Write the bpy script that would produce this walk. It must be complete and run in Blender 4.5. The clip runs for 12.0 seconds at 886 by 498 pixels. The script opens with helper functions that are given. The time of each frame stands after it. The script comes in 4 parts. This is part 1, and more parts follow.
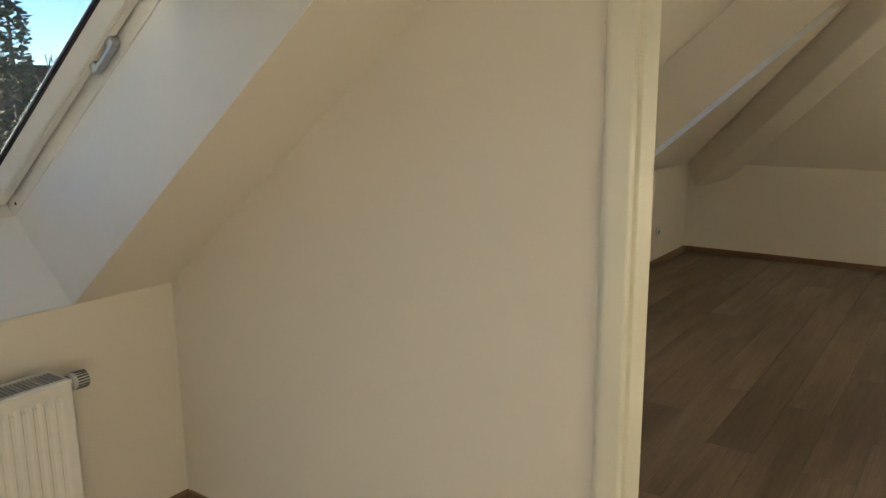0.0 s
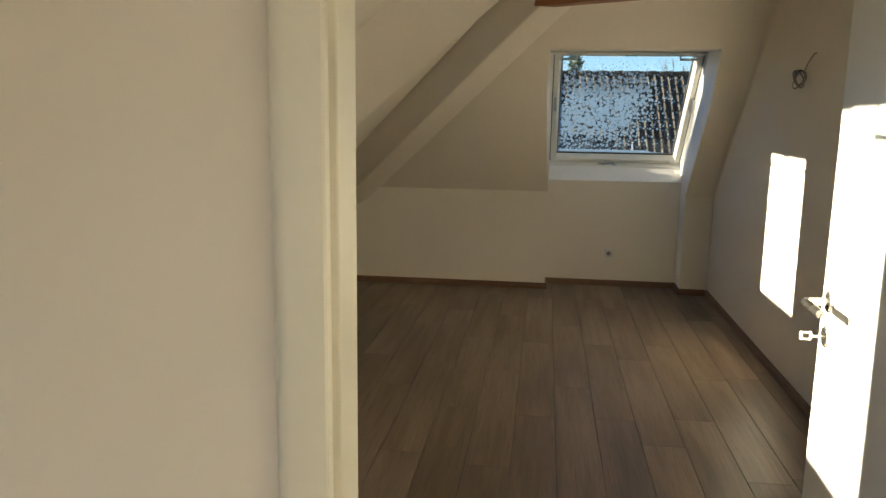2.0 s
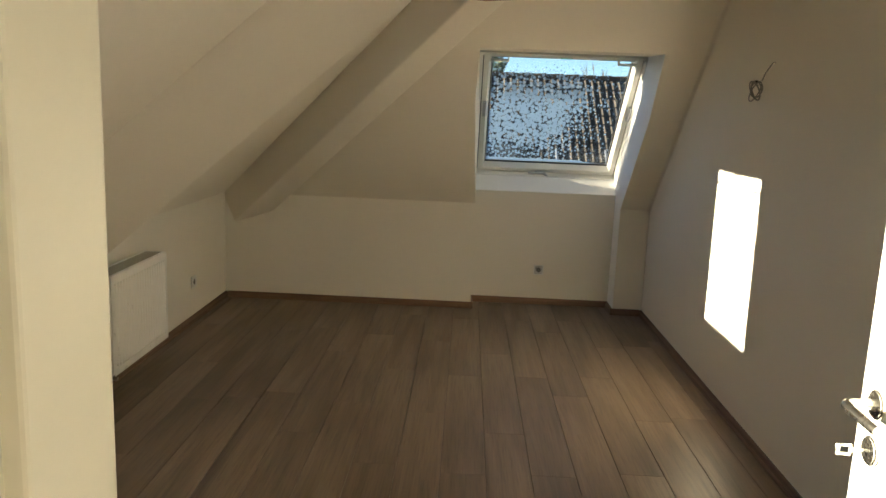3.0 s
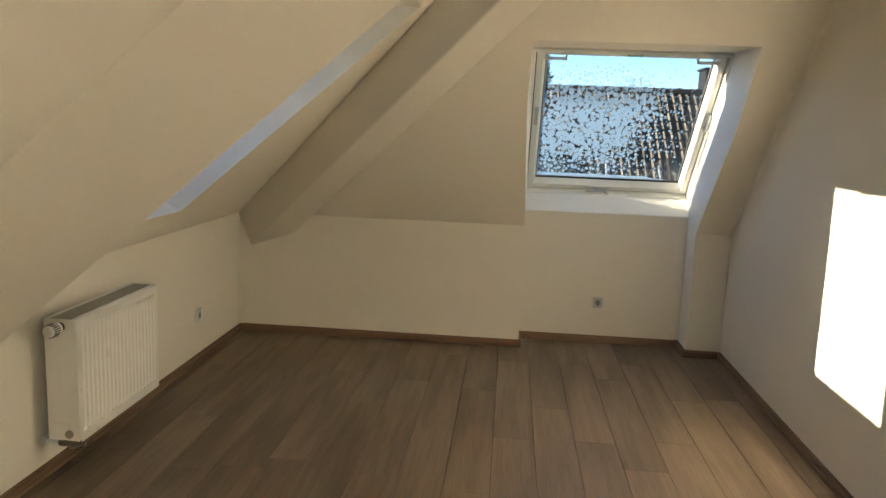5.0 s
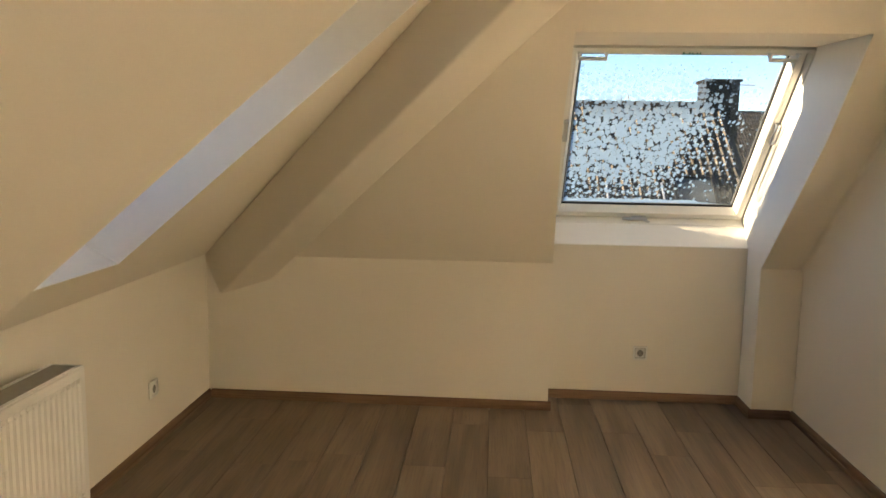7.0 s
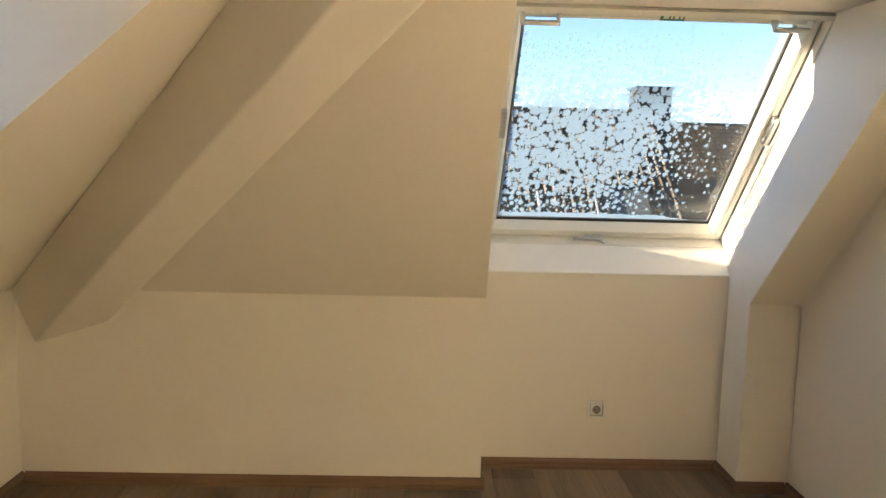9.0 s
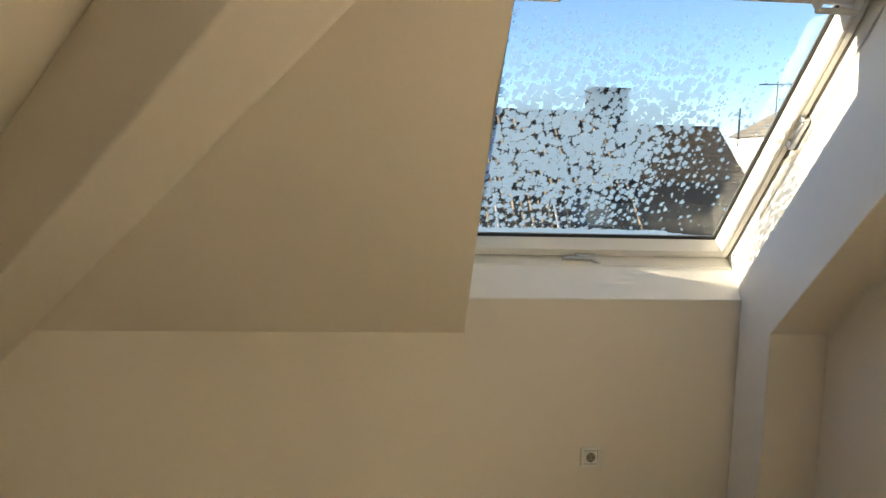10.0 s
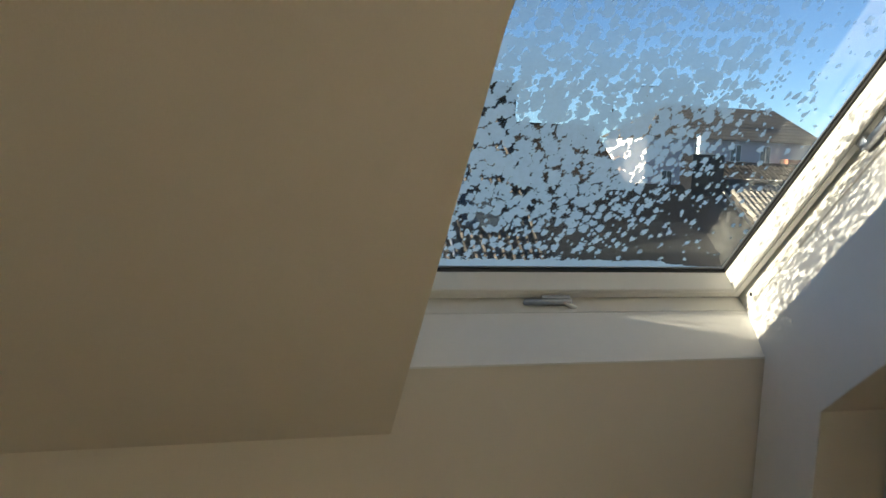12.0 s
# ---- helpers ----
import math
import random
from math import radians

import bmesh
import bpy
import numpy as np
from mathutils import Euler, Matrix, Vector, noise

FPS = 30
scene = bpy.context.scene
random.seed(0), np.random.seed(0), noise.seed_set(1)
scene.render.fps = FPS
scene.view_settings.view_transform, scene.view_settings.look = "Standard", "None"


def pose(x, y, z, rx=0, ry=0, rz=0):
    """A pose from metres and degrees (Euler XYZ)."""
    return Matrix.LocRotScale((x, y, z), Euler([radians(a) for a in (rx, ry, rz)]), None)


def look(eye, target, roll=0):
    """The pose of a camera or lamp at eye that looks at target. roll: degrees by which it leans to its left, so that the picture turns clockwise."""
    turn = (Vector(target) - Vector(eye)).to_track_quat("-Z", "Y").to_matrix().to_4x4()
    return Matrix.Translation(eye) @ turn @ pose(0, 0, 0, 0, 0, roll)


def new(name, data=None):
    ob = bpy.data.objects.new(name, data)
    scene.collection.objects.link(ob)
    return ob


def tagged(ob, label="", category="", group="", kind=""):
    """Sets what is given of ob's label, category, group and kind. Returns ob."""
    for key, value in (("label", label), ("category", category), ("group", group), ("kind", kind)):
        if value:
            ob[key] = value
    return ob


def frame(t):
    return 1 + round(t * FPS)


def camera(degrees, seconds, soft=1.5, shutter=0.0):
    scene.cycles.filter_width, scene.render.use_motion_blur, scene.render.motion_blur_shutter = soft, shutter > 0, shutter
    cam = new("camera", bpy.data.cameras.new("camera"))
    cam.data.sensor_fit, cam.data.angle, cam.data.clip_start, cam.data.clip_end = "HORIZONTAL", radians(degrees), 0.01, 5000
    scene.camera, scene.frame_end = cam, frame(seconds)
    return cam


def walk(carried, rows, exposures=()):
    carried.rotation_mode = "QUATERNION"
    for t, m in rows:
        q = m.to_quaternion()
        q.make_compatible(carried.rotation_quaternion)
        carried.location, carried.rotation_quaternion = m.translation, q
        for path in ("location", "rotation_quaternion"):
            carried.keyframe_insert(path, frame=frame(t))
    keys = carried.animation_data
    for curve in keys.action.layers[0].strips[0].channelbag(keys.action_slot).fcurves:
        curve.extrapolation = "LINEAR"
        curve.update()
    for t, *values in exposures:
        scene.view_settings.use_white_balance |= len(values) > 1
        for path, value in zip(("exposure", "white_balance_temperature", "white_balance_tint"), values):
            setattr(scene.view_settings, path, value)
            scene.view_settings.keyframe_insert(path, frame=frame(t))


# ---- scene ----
cam = camera(60.0, 12.0)
PATH = [
    (0, (0.328, -3.236, 1.438), (-0.809, -1.638, 1.043), -0.4),
    (0.3, (0.263, -3.2, 1.422), (-0.726, -1.505, 1.038), -0.6),
    (0.5, (0.229, -3.127, 1.407), (-0.69, -1.39, 1.033), -0.5),
    (1, (0.171, -3.045, 1.409), (-0.589, -1.23, 1.05), 1.2),
    (1.5, (0.073, -2.767, 1.438), (-0.437, -0.867, 1.081), 1.2),
    (2, (-0.041, -2.537, 1.466), (-0.298, -0.586, 1.108), 0.8),
    (2.3, (-0.044, -2.378, 1.467), (-0.206, -0.417, 1.112), 1.1),
    (2.5, (-0.046, -2.271, 1.477), (-0.161, -0.306, 1.124), 1.7),
    (2.7, (-0.063, -2.138, 1.503), (-0.138, -0.172, 1.145), 2.1),
    (4.3, (-0.137, -1.452, 1.47), (-0.162, 0.518, 1.126), 2.6),
    (4.5, (-0.093, -1.384, 1.452), (-0.187, 0.585, 1.115), 2.5),
    (5, (-0.13, -1.153, 1.447), (-0.293, 0.815, 1.126), 2.2),
    (5.5, (-0.148, -0.931, 1.463), (-0.319, 1.042, 1.183), 2.1),
    (6, (-0.154, -0.693, 1.449), (-0.366, 1.28, 1.201), 2.8),
    (6.5, (-0.258, -0.454, 1.429), (-0.458, 1.519, 1.168), 2.0),
    (6.7, (-0.324, -0.367, 1.441), (-0.491, 1.608, 1.169), 1.4),
    (8.3, (-0.372, 0.428, 1.39), (-0.384, 2.413, 1.144), 1.1),
    (8.5, (-0.379, 0.558, 1.364), (-0.346, 2.544, 1.131), 0.9),
    (9, (-0.289, 0.811, 1.391), (-0.234, 2.795, 1.148), 1.5),
    (9.5, (-0.262, 1.058, 1.396), (-0.192, 3.044, 1.168), 2.1),
    (10, (-0.341, 1.366, 1.406), (-0.157, 3.343, 1.17), 1.5),
    (10.5, (-0.329, 1.623, 1.407), (-0.107, 3.594, 1.155), 1.7),
    (11, (-0.312, 1.869, 1.436), (-0.091, 3.842, 1.19), 3.2),
    (11.5, (-0.303, 2.086, 1.404), (-0.021, 4.056, 1.202), 2.1),
    (12, (-0.329, 2.392, 1.407), (0.172, 4.314, 1.17), 2.4),
]

EXPOSURES = [(0.0, 2.77, 6100, 5), (1.0, 3.52, 5950, 4), (1.5, 3.38, 6050, 5), (2.0, 2.93, 6050, 6), (2.6, 3.0, 6150, 6), (4.5, 3.61, 6150, 7), (5.0, 3.56, 6100, 7), (5.5, 3.50, 6050, 7), (6.0, 3.56, 6700, 10), (6.5, 3.60, 7050, 12), (8.5, 3.91, 7050, 12), (9.5, 3.86, 6900, 10), (10.0, 3.48, 6550, 9), (10.5, 3.30, 6550, 9), (11.3, 3.08, 6250, 8), (12.0, 2.64, 5950, 6)]
walk(cam, [(t, look(e, g, r)) for t, e, g, r in PATH], EXPOSURES)

# ---- world and sun ----
SUN_WAY = Vector((1.0, -0.022, -0.255)).normalized()
world = bpy.data.worlds.new("sky_world")
scene.world = world
world.use_nodes = True
wn = world.node_tree.nodes
sky = wn.new("ShaderNodeTexSky")
sky.sky_type = "NISHITA"
sky.sun_disc = False
sky.sun_elevation = math.asin(-SUN_WAY.z)
sky.sun_rotation = math.atan2(-SUN_WAY.x, -SUN_WAY.y)
sky.air_density, sky.dust_density, sky.ozone_density = 0.75, 0.0, 2.2
sky.altitude = 1500.0
world.node_tree.links.new(sky.outputs[0], wn["Background"].inputs[0])
wn["Background"].inputs[1].default_value = 0.030
sun_data = bpy.data.lights.new("sun", "SUN")
sun_data.energy, sun_data.angle, sun_data.color = 5.0, radians(0.53), (1.0, 0.82, 0.59)
sun_lamp = new("sun", sun_data)
sun_lamp.matrix_world = look((-20, 0, 12), Vector((-20, 0, 12)) + SUN_WAY)

# strength of the added fill lamp in the hall
FILL_HALL = 5.0
LAMP_COL = (0.92, 0.96, 1.0)

# ---- plan ----
XL, XR = -1.98, 1.342            # knee wall on the eaves side, straight wall
YF, NY = 4.0, 4.235              # knee wall under the hip end, back of the window niche
HK = 0.795                       # height of the knee walls
SF, SL = 0.97, 0.86              # rise of the hip slope and of the eaves slope
SLH = 0.765                      # rise of the eaves slope in the hall
NX0, NX1 = -0.012, 1.118            # window niche
FL = -0.048                      # finished floor
ZC = 2.6                         # flat ceiling
PY0, PY1 = -1.645, -1.54         # partition: hall face and room face
DX0, DX1 = -0.29, 0.60           # door opening
YB = -5.2                        # end of the hall
HIP = SL / SF                    # how far the hip runs back per metre


def zl(x):
    return HK + SL * (x - XL)


def zf(y):
    return HK + SF * (YF - y)


# ---- materials ----
def nodes_of(name):
    m = bpy.data.materials.new(name)
    m.use_nodes = True
    return m, m.node_tree.nodes, m.node_tree.links, m.node_tree.nodes["Principled BSDF"]


def coords(n, l, scale, space="Object"):
    tc, mp = n.new("ShaderNodeTexCoord"), n.new("ShaderNodeMapping")
    mp.inputs["Scale"].default_value = scale
    l.new(tc.outputs[space], mp.inputs[0])
    return mp.outputs[0]


def noise_of(n, l, vec, scale, detail=4.0, rough=0.55, distort=0.0):
    t = n.new("ShaderNodeTexNoise")
    t.inputs["Scale"].default_value, t.inputs["Detail"].default_value = scale, detail
    t.inputs["Roughness"].default_value, t.inputs["Distortion"].default_value = rough, distort
    l.new(vec, t.inputs["Vector"])
    return t.outputs["Fac"]


def ramp_of(n, l, fac, stops):
    r = n.new("ShaderNodeValToRGB")
    while len(r.color_ramp.elements) < len(stops):
        r.color_ramp.elements.new(0.5)
    for e, (p, c) in zip(r.color_ramp.elements, stops):
        e.position, e.color = p, (c, c, c, 1) if isinstance(c, (int, float)) else (*c, 1)
    l.new(fac, r.inputs[0])
    return r.outputs[0]


def mix_of(n, l, fac, a, b, mode="MIX"):
    m = n.new("ShaderNodeMix")
    m.data_type, m.blend_type = "RGBA", mode
    for sock, v in ((m.inputs[0], fac), (m.inputs[6], a), (m.inputs[7], b)):
        if isinstance(v, bpy.types.NodeSocket):
            l.new(v, sock)
        elif isinstance(v, (int, float)):
            sock.default_value = v
        else:
            sock.default_value = (*v, 1)
    return m.outputs[2]


def math_of(n, l, op, a, b=0.0):
    m = n.new("ShaderNodeMath")
    m.operation = op
    for sock, v in ((m.inputs[0], a), (m.inputs[1], b)):
        if isinstance(v, bpy.types.NodeSocket):
            l.new(v, sock)
        else:
            sock.default_value = v
    return m.outputs[0]


def bump_of(n, l, height, strength, dist, bsdf):
    b = n.new("ShaderNodeBump")
    b.inputs["Strength"].default_value, b.inputs["Distance"].default_value = strength, dist
    l.new(height, b.inputs["Height"])
    l.new(b.outputs[0], bsdf.inputs["Normal"])


def plain(name, col, rough=0.5, metal=0.0, vary=0.06, grain=40.0, bump=0.0):
    """A painted, cast or metal surface with a little unevenness at two scales."""
    m, n, l, b = nodes_of(name)
    v = coords(n, l, (1, 1, 1))
    f = math_of(n, l, "ADD", math_of(n, l, "MULTIPLY", noise_of(n, l, v, grain), 0.5),
                math_of(n, l, "MULTIPLY", noise_of(n, l, v, grain / 12), 0.5))
    lo = tuple(c * (1 - vary) for c in col)
    hi = tuple(min(1.0, c * (1 + vary)) for c in col)
    l.new(ramp_of(n, l, f, ((0.3, lo), (0.7, hi))), b.inputs["Base Color"])
    l.new(ramp_of(n, l, f, ((0.3, max(0, rough - 0.06)), (0.7, min(1, rough + 0.06)))), b.inputs["Roughness"])
    b.inputs["Metallic"].default_value = metal
    if bump:
        bump_of(n, l, noise_of(n, l, v, grain * 4), bump, 0.002, b)
    return m


def plaster(name, col, coarse=1.0):
    """Rolled wall paint: fine stipple, faint roller clouds."""
    m, n, l, b = nodes_of(name)
    v = coords(n, l, (1, 1, 1))
    cloud = noise_of(n, l, v, 1.3, 3.0)
    l.new(mix_of(n, l, cloud, tuple(c * 0.965 for c in col), tuple(min(1, c * 1.02) for c in col)), b.inputs["Base Color"])
    b.inputs["Roughness"].default_value = 0.85
    b.inputs["Specular IOR Level"].default_value = 0.25
    h = math_of(n, l, "ADD", math_of(n, l, "MULTIPLY", noise_of(n, l, v, 9.0, 2.0), 1.6),
                math_of(n, l, "MULTIPLY", noise_of(n, l, v, 260.0, 3.0), 0.35))
    bump_of(n, l, h, 0.12 * coarse, 0.006, b)
    return m


WALL = plaster("wall_paint", (0.81, 0.757, 0.665))
SLOPE = plaster("ceiling_paint", (0.81, 0.75, 0.65), 1.6)
REVEAL = plain("reveal_board", (0.88, 0.868, 0.84), 0.55, 0, 0.02, 30)
FRAME_WHITE = plain("window_white", (0.80, 0.79, 0.75), 0.32, 0, 0.02, 25)
DOOR_WHITE = plain("door_lacquer", (0.80, 0.79, 0.76), 0.38, 0, 0.02, 12)
TRIM_CREAM = plain("door_trim_lacquer", (0.80, 0.765, 0.64), 0.36, 0, 0.02, 12)
ENAMEL = plain("radiator_enamel", (0.84, 0.82, 0.77), 0.3, 0, 0.02, 20)
PLASTIC = plain("white_plastic", (0.76, 0.755, 0.72), 0.4, 0, 0.02, 60)
# dark grey; on the radiator fins it stands in for shade
DARK_GREY = plain("grey_fin_shadow", (0.12, 0.12, 0.115), 0.6, 0, 0.1, 60)
DARK = plain("dark_rubber", (0.012, 0.012, 0.013), 0.5, 0, 0.2, 80)
STEEL = plain("satin_steel", (0.62, 0.60, 0.55), 0.27, 1.0, 0.06, 120)
ALU = plain("dull_aluminium", (0.55, 0.56, 0.58), 0.38, 1.0, 0.05, 90)
BRASS = plain("nickel_valve", (0.34, 0.31, 0.26), 0.35, 1.0, 0.15, 90)
CABLE = plain("grey_cable", (0.27, 0.255, 0.23), 0.55, 0, 0.15, 120)
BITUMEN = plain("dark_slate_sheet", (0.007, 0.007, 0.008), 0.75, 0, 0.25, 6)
JOINT = plain("dark_plank_joint", (0.022, 0.016, 0.012), 0.8, 0, 0.2, 40)
GREEN = plain("green_label", (0.015, 0.14, 0.05), 0.4, 0, 0.1, 60)


def wood(name, dark, light, axis, rough=0.45, scale=1.0, random_tone=True, spec=0.4):
    m, n, l, b = nodes_of(name)
    tc = n.new("ShaderNodeTexCoord")
    mp = n.new("ShaderNodeMapping")
    s = [26.0 * scale] * 3
    s[axis] = 0.8 * scale
    mp.inputs["Scale"].default_value = s
    info = n.new("ShaderNodeObjectInfo")
    shift = n.new("ShaderNodeVectorMath")
    shift.operation = "ADD"
    comb = n.new("ShaderNodeCombineXYZ")
    for i, k in enumerate((13.0, 37.0, 7.0)):
        l.new(math_of(n, l, "MULTIPLY", info.outputs["Random"], k), comb.inputs[i])
    l.new(tc.outputs["Object"], shift.inputs[0])
    l.new(comb.outputs[0], shift.inputs[1])
    l.new(shift.outputs[0], mp.inputs[0])
    mp2 = n.new("ShaderNodeMapping")
    s2 = [7.0 * scale] * 3
    s2[axis] = 0.45 * scale
    mp2.inputs["Scale"].default_value = s2
    l.new(shift.outputs[0], mp2.inputs[0])
    fine = noise_of(n, l, mp.outputs[0], 3.0, 6.0, 0.65, 0.3)
    broad = noise_of(n, l, mp2.outputs[0], 1.0, 4.0, 0.6, 1.2)
    wave = n.new("ShaderNodeTexWave")
    wave.wave_type = "RINGS"
    wave.inputs["Scale"].default_value, wave.inputs["Distortion"].default_value = 1.1, 5.0
    wave.inputs["Detail"].default_value, wave.inputs["Detail Scale"].default_value = 3.0, 1.2
    l.new(mp2.outputs[0], wave.inputs["Vector"])
    mp4 = n.new("ShaderNodeMapping")
    s4 = [75.0 * scale] * 3
    s4[axis] = 2.6 * scale
    mp4.inputs["Scale"].default_value = s4
    l.new(shift.outputs[0], mp4.inputs[0])
    pores = ramp_of(n, l, noise_of(n, l, mp4.outputs[0], 2.0, 3.0, 0.6), ((0.50, 1.0), (0.70, 0.78)))
    f = math_of(n, l, "ADD", math_of(n, l, "MULTIPLY", fine, 0.38),
                math_of(n, l, "ADD", math_of(n, l, "MULTIPLY", broad, 0.45), math_of(n, l, "MULTIPLY", wave.outputs["Fac"], 0.15)))
    mid = tuple((a + c) / 2 for a, c in zip(dark, light))
    col = ramp_of(n, l, f, ((0.33, dark), (0.5, mid), (0.67, light)))
    col = mix_of(n, l, 1.0, col, pores, "MULTIPLY")
    if random_tone:
        tone = ramp_of(n, l, info.outputs["Random"], ((0.0, 0.84), (0.5, 1.0), (1.0, 1.12)))
        col = mix_of(n, l, 1.0, col, tone, "MULTIPLY")
    l.new(col, b.inputs["Base Color"])
    l.new(ramp_of(n, l, fine, ((0.3, rough - 0.06), (0.7, rough + 0.1))), b.inputs["Roughness"])
    b.inputs["Specular IOR Level"].default_value = spec
    bump_of(n, l, fine, 0.12, 0.0015, b)
    return m


PLANK = wood("oak_laminate", (0.136, 0.098, 0.067), (0.285, 0.210, 0.145), 1, 0.42)
SKIRT_X = wood("skirting_wood_x", (0.135, 0.076, 0.044), (0.235, 0.146, 0.086), 0, 0.45, 1.0, False)
SKIRT_Y = wood("skirting_wood_y", (0.135, 0.076, 0.044), (0.235, 0.146, 0.086), 1, 0.45, 1.0, False)
TIMBER = wood("oiled_timber", (0.20, 0.075, 0.028), (0.36, 0.16, 0.07), 0, 0.5, 0.7, False)


def glass_material():
    """Thin window glass: clear straight on, glossy at a slant."""
    m, n, l, b = nodes_of("clear_glass")
    n.remove(b)
    lw = n.new("ShaderNodeLayerWeight")
    lw.inputs["Blend"].default_value = 0.5
    tb, gl, mx = n.new("ShaderNodeBsdfTransparent"), n.new("ShaderNodeBsdfGlossy"), n.new("ShaderNodeMixShader")
    tb.inputs[0].default_value = (0.965, 0.985, 0.98, 1)
    gl.inputs["Roughness"].default_value = 0.0
    l.new(math_of(n, l, "ADD", 0.075, math_of(n, l, "MULTIPLY", math_of(n, l, "POWER", lw.outputs["Facing"], 4.0), 0.85)), mx.inputs[0])
    l.new(tb.outputs[0], mx.inputs[1])
    l.new(gl.outputs[0], mx.inputs[2])
    l.new(mx.outputs[0], n["Material Output"].inputs[0])
    return m


GLASS = glass_material()


# ---- mesh helpers ----
def bm_box(x0, x1, y0, y1, z0, z1, bevel=0.0, seg=2):
    bm = bmesh.new()
    bmesh.ops.create_cube(bm, size=1)
    for v in bm.verts:
        v.co = Vector(((x0 + x1) / 2 + v.co.x * (x1 - x0), (y0 + y1) / 2 + v.co.y * (y1 - y0), (z0 + z1) / 2 + v.co.z * (z1 - z0)))
    if bevel:
        bmesh.ops.bevel(bm, geom=bm.edges[:], offset=bevel, segments=seg, affect="EDGES", profile=0.5)
    return bm


def bm_prism(pts, way):
    """A prism: the polygon pts (3D), swept by the vector way."""
    bm = bmesh.new()
    a = [bm.verts.new(p) for p in pts]
    b = [bm.verts.new(Vector(p) + Vector(way)) for p in pts]
    bm.faces.new(a)
    bm.faces.new(b[::-1])
    for i in range(len(a)):
        j = (i + 1) % len(a)
        bm.faces.new((a[j], a[i], b[i], b[j]))
    bmesh.ops.recalc_face_normals(bm, faces=bm.faces[:])
    return bm


def bm_cyl(p, q, r, seg=20, r2=None, bevel=0.0):
    p, q = Vector(p), Vector(q)
    bm = bmesh.new()
    bmesh.ops.create_cone(bm, cap_ends=True, segments=seg, radius1=r, radius2=r if r2 is None else r2, depth=(q - p).length)
    if bevel:
        bmesh.ops.bevel(bm, geom=[e for e in bm.edges if len(e.link_faces) == 2 and abs(e.calc_face_angle()) > 1.0],
                        offset=bevel, segments=2, affect="EDGES")
    bmesh.ops.transform(bm, matrix=Matrix.Translation((p + q) / 2) @ (q - p).to_track_quat("Z", "Y").to_matrix().to_4x4(), verts=bm.verts)
    return bm


def bm_tube(points, r, seg=8):
    """A round tube along points, with capped ends."""
    bm = bmesh.new()
    rings, pts = [], [Vector(p) for p in points]
    for i, p in enumerate(pts):
        way = (pts[min(i + 1, len(pts) - 1)] - pts[max(i - 1, 0)]).normalized()
        side = way.cross(Vector((0.31, 0.17, 0.93))).normalized()
        up = side.cross(way)
        rings.append([bm.verts.new(p + r * (math.cos(2 * math.pi * k / seg) * side + math.sin(2 * math.pi * k / seg) * up)) for k in range(seg)])
    for a, b in zip(rings, rings[1:]):
        for k in range(seg):
            bm.faces.new((a[k], a[(k + 1) % seg], b[(k + 1) % seg], b[k]))
    bm.faces.new(rings[0][::-1])
    bm.faces.new(rings[-1])
    bmesh.ops.recalc_face_normals(bm, faces=bm.faces[:])
    return bm


def bm_join(*bms):
    out = bmesh.new()
    for b in bms:
        me = bpy.data.meshes.new("tmp")
        b.to_mesh(me)
        out.from_mesh(me)
        bpy.data.meshes.remove(me)
        b.free()
    return out


def mesh_object(name, bm, material, smooth=False):
    me = bpy.data.meshes.new(name)
    bm.to_mesh(me)
    bm.free()
    me.materials.append(material)
    if smooth:
        me.polygons.foreach_set("use_smooth", [True] * len(me.polygons))
        me.set_sharp_from_angle(angle=radians(38))
    return new(name, me)


def part(name, bm, material, parent, label="", smooth=False):
    ob = mesh_object(name, bm, material, smooth)
    ob.parent = parent
    if label:
        ob["label"] = label
    return ob


def structure(name, bm, material, label, category, smooth=False):
    return tagged(mesh_object(name, bm, material, smooth), label, category, kind="structure")


def thing(name, label, category, m=None, group=""):
    ob = new(name)
    ob.empty_display_size = 0.1
    if m is not None:
        ob.matrix_world = m
    return tagged(ob, label, category, group)


def bm_slab(plan, plane, top):
    """A sloping slab over a plan polygon: underside on the plane, upright sides."""
    bm = bmesh.new()
    a = [bm.verts.new((x, y, plane(x, y))) for x, y in plan]
    b = [bm.verts.new((x, y, max(top(x, y), plane(x, y) + 0.02))) for x, y in plan]
    bm.faces.new(a)
    bm.faces.new(b[::-1])
    for i in range(len(a)):
        j = (i + 1) % len(a)
        bm.faces.new((a[j], a[i], b[i], b[j]))
    bmesh.ops.recalc_face_normals(bm, faces=bm.faces[:])
    return bm


# ---- structure ----
XT = XL + (ZC - HK) / SL          # where the eaves slope meets the flat ceiling
YT = YF - (ZC - HK) / SF          # where the hip slope meets it
plane_l, plane_f = (lambda x, y: zl(x)), (lambda x, y: zf(y))
plane_h = lambda x, y: HK + SLH * (x - XL)
XTH = XL + (ZC - HK) / SLH        # where the hall slope meets the flat ceiling
HX0, HZ0, HS = -2.29, 1.093, 0.71  # lower edge and rise of the hall windows
out_h = lambda x, y: HZ0 + HS * (x - HX0) + 0.03
out_l, out_f = (lambda x, y: 1.18 + 0.95 * (x + 2.2) + 0.028), (lambda x, y: 1.035 + 1.08 * (4.348 - y) + 0.005)
hip_y = lambda x: YF - (x - XL) * HIP

